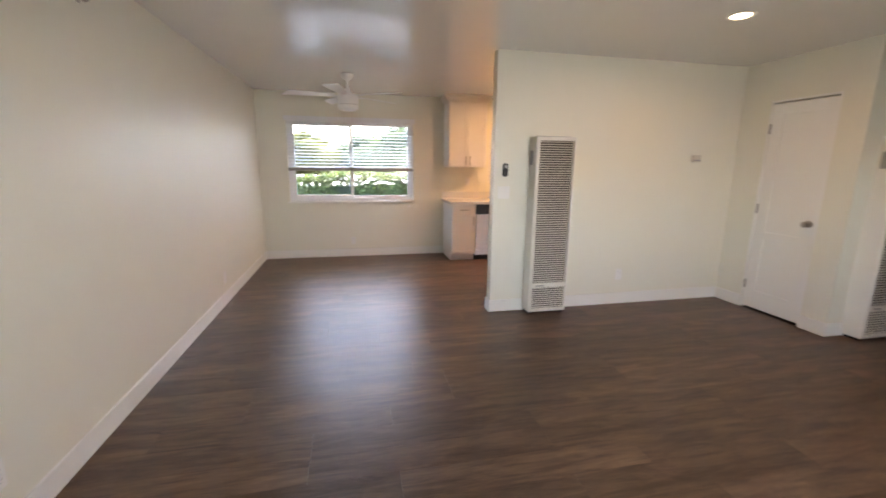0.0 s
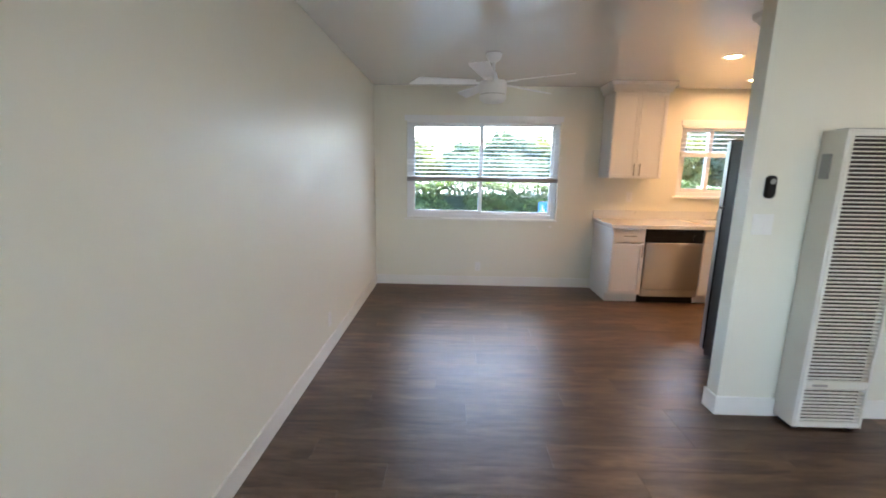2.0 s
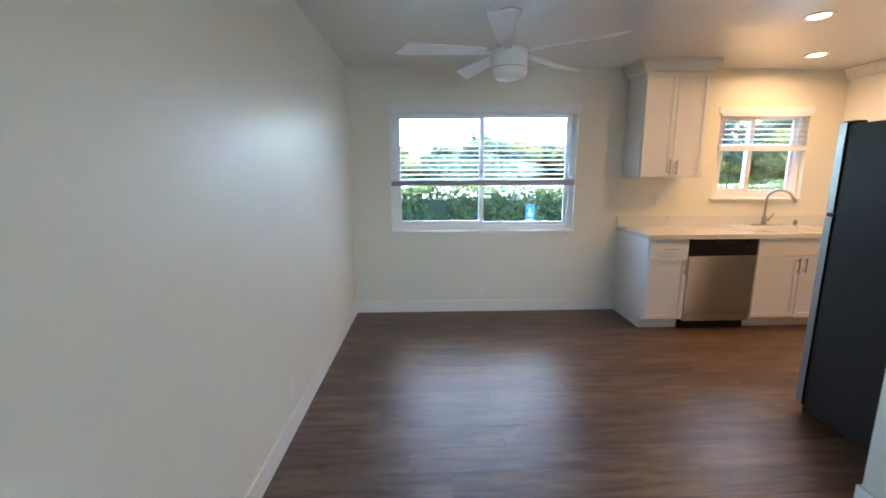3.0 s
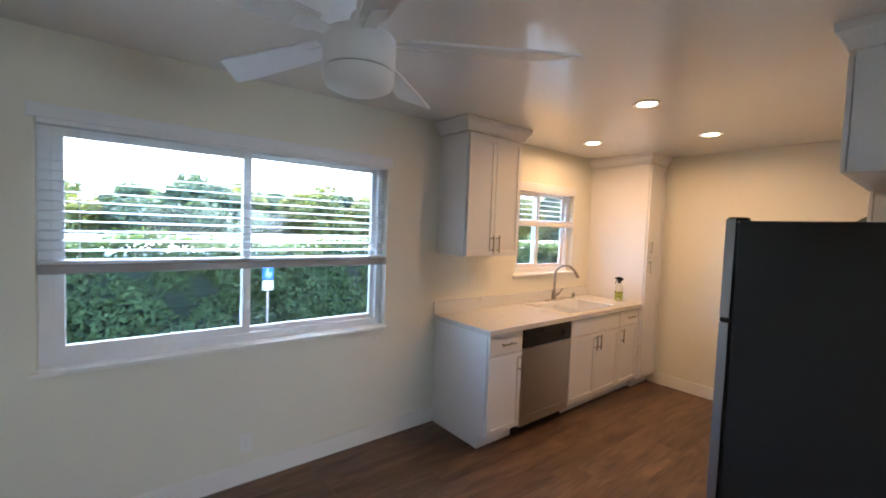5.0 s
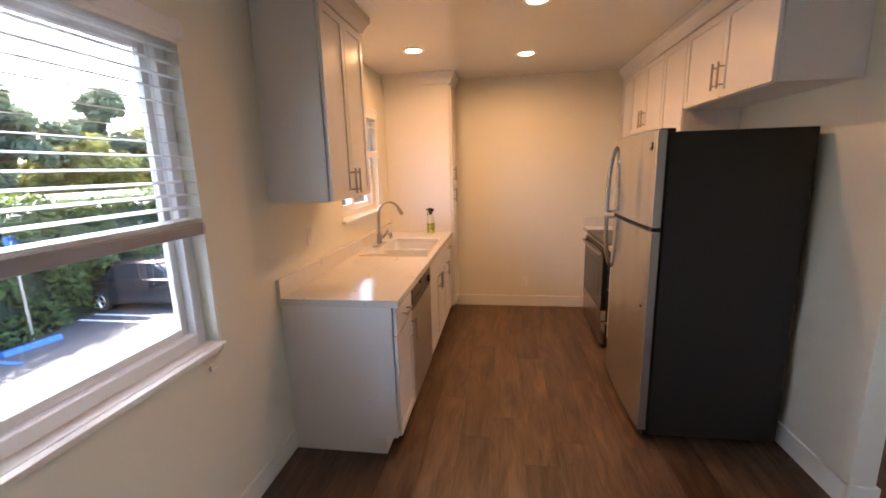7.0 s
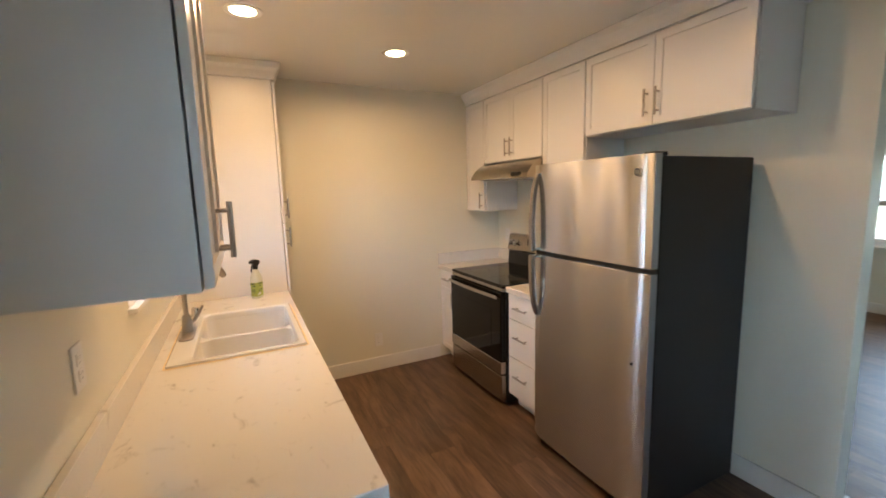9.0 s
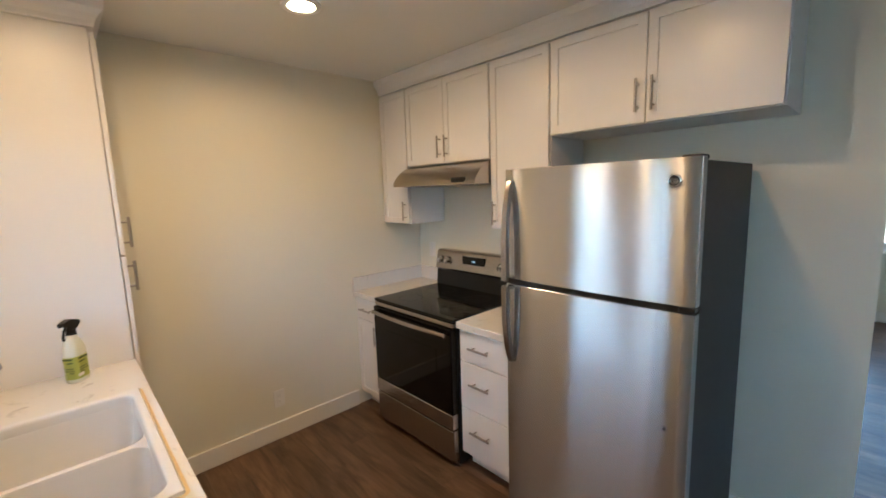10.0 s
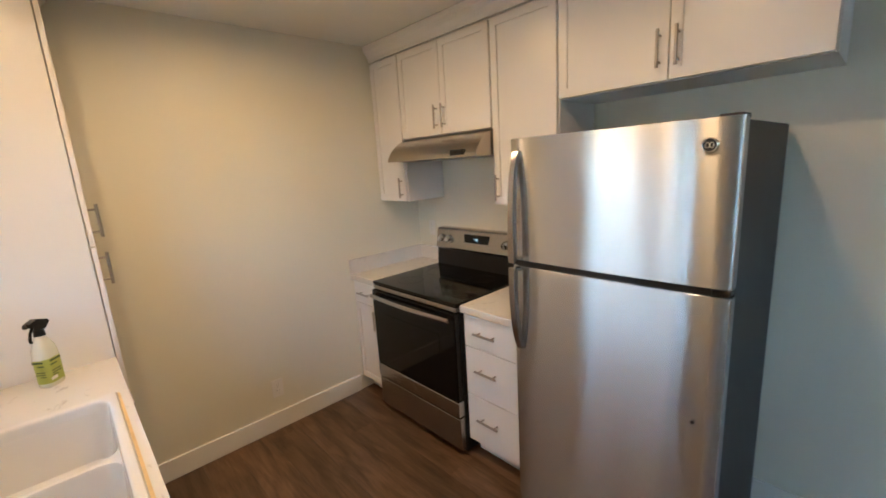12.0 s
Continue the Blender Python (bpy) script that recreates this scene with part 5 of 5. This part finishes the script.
def parking_sign(x, y, dz, label, lower):
    """A blue sign on a post; dz shifts the plates' height."""
    t = thing("parking_sign", (x, y, GROUND), label, "sign", "parking signs")
    part("post", boxes((x - 0.025, y, GROUND, x + 0.025, y + 0.03, 0.36 + dz), bevel=0.003), M_RIM, t)
    sg = part("sign_plate", boxes((x - 0.15, y - 0.006, dz - 0.12, x + 0.15, y - 0.001, dz + 0.34), bevel=0.001), M_BLUE, t, "blue sign plate")
    bm = boxes((x - 0.03, y - 0.009, dz + 0.02, x + 0.05, y - 0.0062, dz + 0.06), (x - 0.03, y - 0.009, dz + 0.06, x, y - 0.0062, dz + 0.18))
    wheel_arc = [(x + 0.01 + 0.075 * math.cos(radians(a)), y - 0.0075, dz + 0.03 + 0.075 * math.sin(radians(a))) for a in range(-200, 41, 16)]
    tube(bm, wheel_arc, 0.010, 6)
    cyl(bm, (x - 0.015, y - 0.009, dz + 0.21), (x - 0.015, y - 0.0062, dz + 0.21), 0.024, seg=14)
    part("emblem", bm, M_WHITELINE, sg, "white emblem")
    if lower:
        part("lower_plate", boxes((x - 0.15, y - 0.006, dz - 0.44, x + 0.15, y - 0.001, dz - 0.16), bevel=0.001), M_WHITELINE, t, "white lower plate")


parking_sign(4.2, 10.0, 0.0, "blue parking sign over a white plate on a post", True)
parking_sign(8.69, 10.3, -0.12, "blue parking sign alone on a thin grey post", False)

cp = thing("carport", (12, 24, GROUND), "long low carport with a pale flat roof", "carport")
part("roof", boxes((-45, 15.5, 0.16, 75, 33, 0.32), bevel=0.02), M_PALEROOF, cp, "pale sunlit roof")
for k in range(13):
    for py in (16.5, 32):
        part("post", boxes((-44 + 9.8 * k, py, GROUND, -43.85 + 9.8 * k, py + 0.15, 0.16)), M_RIM, cp)

rng = np.random.default_rng(7)


def leaf_mesh(name, centres, normals, size, material, parent=None):
    """Many small leaves, each a folded pair of triangles at its place and way."""
    n = len(centres)
    a = np.cross(normals, rng.normal(size=(n, 3)))
    a /= np.linalg.norm(a, axis=1)[:, None] + 1e-9
    b = np.cross(normals, a)
    s = (size * rng.uniform(0.6, 1.4, n))[:, None]
    v = np.stack([centres - a * s, centres + b * s * 0.45 + normals * s * 0.15, centres + a * s, centres - b * s * 0.45 + normals * s * 0.15], 1).reshape(-1, 3)
    i = np.arange(n)[:, None] * 4
    f = np.concatenate([i + [0, 1, 2], i + [0, 2, 3]], 1).reshape(-1, 3)
    if parent:
        v = v - np.array(ORIGIN[parent.name])
    me = bpy.data.meshes.new(name)
    me.from_pydata(v.tolist(), [], f.tolist())
    me.materials.append(material)
    ob = new(name, me)
    if parent:
        ob.parent = parent
        ORIGIN[ob.name] = ORIGIN[parent.name]
    return ob


def hedge(x0, x1, y, depth, top):
    t = thing("hedge", ((x0 + x1) / 2, y + depth / 2, GROUND), "tall dense green hedge along the parking lot", "hedge")
    # a solid core, near-black green, fills the hedge behind the leaves
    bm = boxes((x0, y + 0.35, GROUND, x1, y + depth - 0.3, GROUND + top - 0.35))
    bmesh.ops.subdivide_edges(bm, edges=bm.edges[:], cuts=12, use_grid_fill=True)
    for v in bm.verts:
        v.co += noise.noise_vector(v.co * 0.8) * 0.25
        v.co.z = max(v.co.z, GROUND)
    part("core", bm, M_HEDGECORE, t, "near-black green core")
    n = 42000
    u, w = rng.uniform(x0, x1, n), rng.uniform(0, 1, n) ** 0.85
    z = GROUND + 0.05 + w * top
    bulge = 0.30 * np.sin(u * 1.1 + z * 1.7) + 0.2 * np.sin(u * 2.7 - z * 2.3) + 0.16 * np.sin(u * 5.3 + 1 + z * 4.1)
    yy = y + 0.18 + bulge * 0.7 - rng.uniform(0, 0.25, n) + 0.35 * w ** 4
    nrm = np.stack([rng.normal(0, 0.5, n), -1 + rng.normal(0, 0.4, n), 0.5 + rng.normal(0, 0.45, n)], 1)
    nt = 16000
    ut = rng.uniform(x0, x1, nt)
    yt = rng.uniform(y, y + depth, nt)
    zt = GROUND + top + 0.12 * np.sin(ut * 0.9) + 0.09 * np.sin(ut * 2.3 + yt) + rng.normal(0, 0.08, nt)
    nt_n = np.stack([rng.normal(0, 0.5, nt), rng.normal(0, 0.5, nt), np.ones(nt)], 1)
    c = np.concatenate([np.stack([u, yy, z], 1), np.stack([ut, yt, zt], 1)])
    nn = np.concatenate([nrm, nt_n])
    nn /= np.linalg.norm(nn, axis=1)[:, None]
    tagged(leaf_mesh("foliage", c, nn, 0.095, M_LEAF_A, t), kind="stuff")


hedge(-16, 30, 10.45, 1.9, 3.25)


def tree(x, y, height, spread, material, label, seed):
    r = np.random.default_rng(seed)
    t = thing("tree", (x, y, GROUND), label, "tree", "trees")
    bm = bmesh.new()
    th = height * 0.42
    tube(bm, [(x, y, GROUND - 0.1), (x + 0.1, y, GROUND + th * 0.5), (x + 0.05, y + 0.1, GROUND + th), (x, y, GROUND + height * 0.85)], 0.2, 10, [height * 0.035, height * 0.026, height * 0.02, height * 0.005])
    tips = []
    for k in range(11):
        a, h = 2 * math.pi * k / 11 + r.uniform(-0.3, 0.3), r.uniform(0.3, 0.8)
        z0 = GROUND + height * h
        ln = spread * (1.05 - 0.55 * max(0, h - 0.4) / 0.4) * r.uniform(0.65, 1.0)
        tip = (x + ln * math.cos(a), y + ln * math.sin(a), z0 + height * r.uniform(0.06, 0.2))
        tube(bm, [(x, y, z0), ((x + tip[0]) / 2, (y + tip[1]) / 2, z0 + height * 0.05), tip], 0.05, 6, [height * 0.012, height * 0.008, height * 0.003])
        tips.append(tip)
        tips.append(((x + tip[0]) / 2 + r.normal(0, 0.4), (y + tip[1]) / 2 + r.normal(0, 0.4), (z0 + tip[2]) / 2 + height * 0.08))
    tips.append((x, y, GROUND + height * 0.93))
    part("trunk", bm, M_BARK, t)
    cs, ns = [], []
    for c in tips:
        for q in range(3):
            m = 200
            rad = spread * r.uniform(0.22, 0.40)
            cc = np.array(c) + r.normal(0, spread * 0.16, 3)
            d = r.normal(size=(m, 3))
            d /= np.linalg.norm(d, axis=1)[:, None]
            cs.append(cc + d * rad * r.uniform(0.55, 1.05, (m, 1)) * [1, 1, 0.75])
            dn = d + [0, 0, 0.5] + r.normal(0, 0.3, (m, 3))
            ns.append(dn / np.linalg.norm(dn, axis=1)[:, None])
    tagged(leaf_mesh("crown", np.concatenate(cs), np.concatenate(ns), spread * 0.075, material, t), kind="stuff")


TREES = ((33, 46, 11.7, 4.6, M_LEAF_B), (24, 49, 6.8, 4.4, M_LEAF_B), (45, 46, 14.2, 3.4, M_LEAF_B), (52, 44, 10.0, 5.0, M_LEAF_C), (8, 46, 6.9, 4.8, M_LEAF_B),
         (19, 44, 6.7, 3.8, M_LEAF_C), (25.5, 43, 6.5, 3.6, M_LEAF_C), (3, 47, 6.1, 4.2, M_LEAF_B), (11, 48, 6.6, 4.2, M_LEAF_C), (-5, 46, 6.2, 4.0, M_LEAF_C),
         (40, 44, 7.6, 4.0, M_LEAF_C), (15, 51, 6.5, 4.4, M_LEAF_B), (60, 40, 10.0, 5.0, M_LEAF_B), (-14, 48, 6.8, 5.0, M_LEAF_B), (66, 34, 9.0, 5.0, M_LEAF_C))
for k, (tx, ty, th, ts, tm) in enumerate(TREES):
    tree(tx, ty, th, ts, tm, "broad leafy tree beyond the hedge" if tm is not M_LEAF_C else "yellow-green leafy tree beyond the hedge", 20 + k)

# a far line of woods
n = 60000
ang = rng.uniform(-1.3, 1.3, n)
rad = rng.uniform(85, 110, n)
hz = rng.uniform(0, 1, n) ** 0.7 * (6.5 + 2.2 * np.sin(ang * 19) + 1.4 * np.sin(ang * 47) + 0.8 * np.sin(ang * 101))
cen = np.stack([rad * np.sin(ang), rad * np.cos(ang), GROUND + 0.3 + hz], 1)
nor = rng.normal(size=(n, 3)) + [0, -0.6, 0.8]
nor /= np.linalg.norm(nor, axis=1)[:, None]
tagged(leaf_mesh("far_woods", cen, nor, 0.75, M_LEAF_B), "distant line of trees in hazy green", "woods", kind="stuff")


def car(x, y, turn, paint, label):
    """A parked saloon car, its nose along +x before turning."""
    t = thing("car", (x, y, GROUND + 0.02), label, "car", "parked cars")
    m = Matrix.Translation((x, y, GROUND + 0.02)) @ Matrix.Rotation(radians(turn), 4, "Z")

    def skin(rows, material, name, parent, lab=""):
        """Loops across the car: (x, half width, z) levels lofted along a side outline."""
        bm = loft(bmesh.new(), rows, True, True)
        bm.transform(m)
        return smooth(part(name, bm, material, parent, lab), 40)
    body = skin([rounded(0, 0, lx, ly, r, z) for lx, ly, r, z in ((4.2, 1.62, 0.4, 0.2), (4.48, 1.76, 0.45, 0.34), (4.55, 1.80, 0.5, 0.55), (4.5, 1.79, 0.5, 0.78), (4.3, 1.70, 0.5, 0.92), (4.0, 1.55, 0.5, 0.96))], paint, "body", t)
    skin([rounded(-0.25 + dx, 0, lx, ly, r, z) for dx, lx, ly, r, z in ((0.0, 2.9, 1.56, 0.35, 0.94), (-0.05, 2.3, 1.40, 0.4, 1.22), (-0.1, 1.75, 1.24, 0.4, 1.38))], M_CARGLASS, "window", body, "dark car windows")
    skin([rounded(-0.35, 0, lx, ly, r, z) for lx, ly, r, z in ((1.85, 1.28, 0.4, 1.375), (1.7, 1.2, 0.4, 1.43), (1.2, 0.9, 0.3, 1.455))], paint, "roof", body)
    bm = bmesh.new()
    for px in (-1.25, -0.1, 0.85):
        for s in (-1, 1):
            tube(bm, [(px * 0.95, s * 0.76, 0.95), (px * 0.75 - 0.1, s * 0.66, 1.25), (px * 0.62 - 0.2, s * 0.58, 1.40)], 0.035, 6)
    bm.transform(m)
    part("pillar", bm, paint, body)
    for wx in (-1.38, 1.38):
        for s in (-1, 1):
            bm = cyl(bmesh.new(), (wx, s * 0.70, 0.32), (wx, s * 0.905, 0.32), 0.32, seg=28)
            bm.transform(m)
            wheel = part("wheel", bm, M_TYRE, t, "black tyre")
            bm = bmesh.new()
            cyl(bm, (wx, s * 0.90, 0.32), (wx, s * 0.912, 0.32), 0.07, seg=14)
            for k in range(5):
                a = 2 * math.pi * k / 5
                cyl(bm, (wx, s * 0.908, 0.32), (wx + 0.2 * math.cos(a), s * 0.908, 0.32 + 0.2 * math.sin(a)), 0.03, seg=6)
            lathe_pts = [(wx + 0.2 * math.cos(2 * math.pi * k / 20), s * 0.908, 0.32 + 0.2 * math.sin(2 * math.pi * k / 20)) for k in range(21)]
            tube(bm, lathe_pts, 0.018, 6)
            bm.transform(m)
            part("rim", bm, M_RIM, wheel, "alloy rim")
    for s in (-1, 1):
        bm = boxes((2.05, s * 0.55 - 0.16, 0.62, 2.27, s * 0.55 + 0.16, 0.74), bevel=0.03, seg=2)
        bm.transform(m)
        part("headlight", bm, M_LAMPGLASS, body)


car(11.75, 9.35, -84, M_CARPAINT, "dark saloon car parked by the hedge")
car(14.9, 9.2, -88, M_CARPALE, "pale saloon car parked by the hedge")

# ---- floor planks ----
floor = setting("floor", boxes((WEST, SOUTH, -0.06, OUT, 0.0, -0.006)), M_SUB, "dark brown wood-look vinyl plank floor", "floor")
PLANK_W, PLANK_L = 0.182, 1.22
plank_meshes = {}


def plank_mesh(length, width):
    key = (round(length, 3), round(width, 3))
    if key not in plank_meshes:
        b, z0, z1 = 0.0005, -0.0055, 0.0
        lx, ly = length / 2 - 0.0003, width / 2 - 0.0003
        vs = [(-lx, -ly, z0), (lx, -ly, z0), (lx, ly, z0), (-lx, ly, z0), (-lx, -ly, z1 - b), (lx, -ly, z1 - b), (lx, ly, z1 - b), (-lx, ly, z1 - b),
              (-lx + b, -ly + b, z1), (lx - b, -ly + b, z1), (lx - b, ly - b, z1), (-lx + b, ly - b, z1)]
        fs = [(8, 9, 10, 11), (4, 5, 9, 8), (5, 6, 10, 9), (6, 7, 11, 10), (7, 4, 8, 11), (0, 1, 5, 4), (1, 2, 6, 5), (2, 3, 7, 6), (3, 0, 4, 7)]
        me = bpy.data.meshes.new("plank")
        me.from_pydata(vs, [], fs)
        me.materials.append(M_PLANK)
        plank_meshes[key] = me
    return plank_meshes[key]


pr = random.Random(3)
y = 0.0
while y > SOUTH + 0.01:
    w = min(PLANK_W, y - SOUTH)
    yc = y - w / 2
    end = OUT if HALL[0] < yc < HALL[1] else EAST
    x = -pr.choice([0.1, 0.2, 0.4, 0.6, 0.8, 1.0])
    while x < end - 0.01:
        a, b = max(WEST, x), min(end, x + PLANK_L)
        if b - a > 0.01:
            o = new("plank", plank_mesh(b - a, w))
            o.parent = floor
            o.location = ((a + b) / 2, yc, 0)
        x += PLANK_L
    y -= PLANK_W
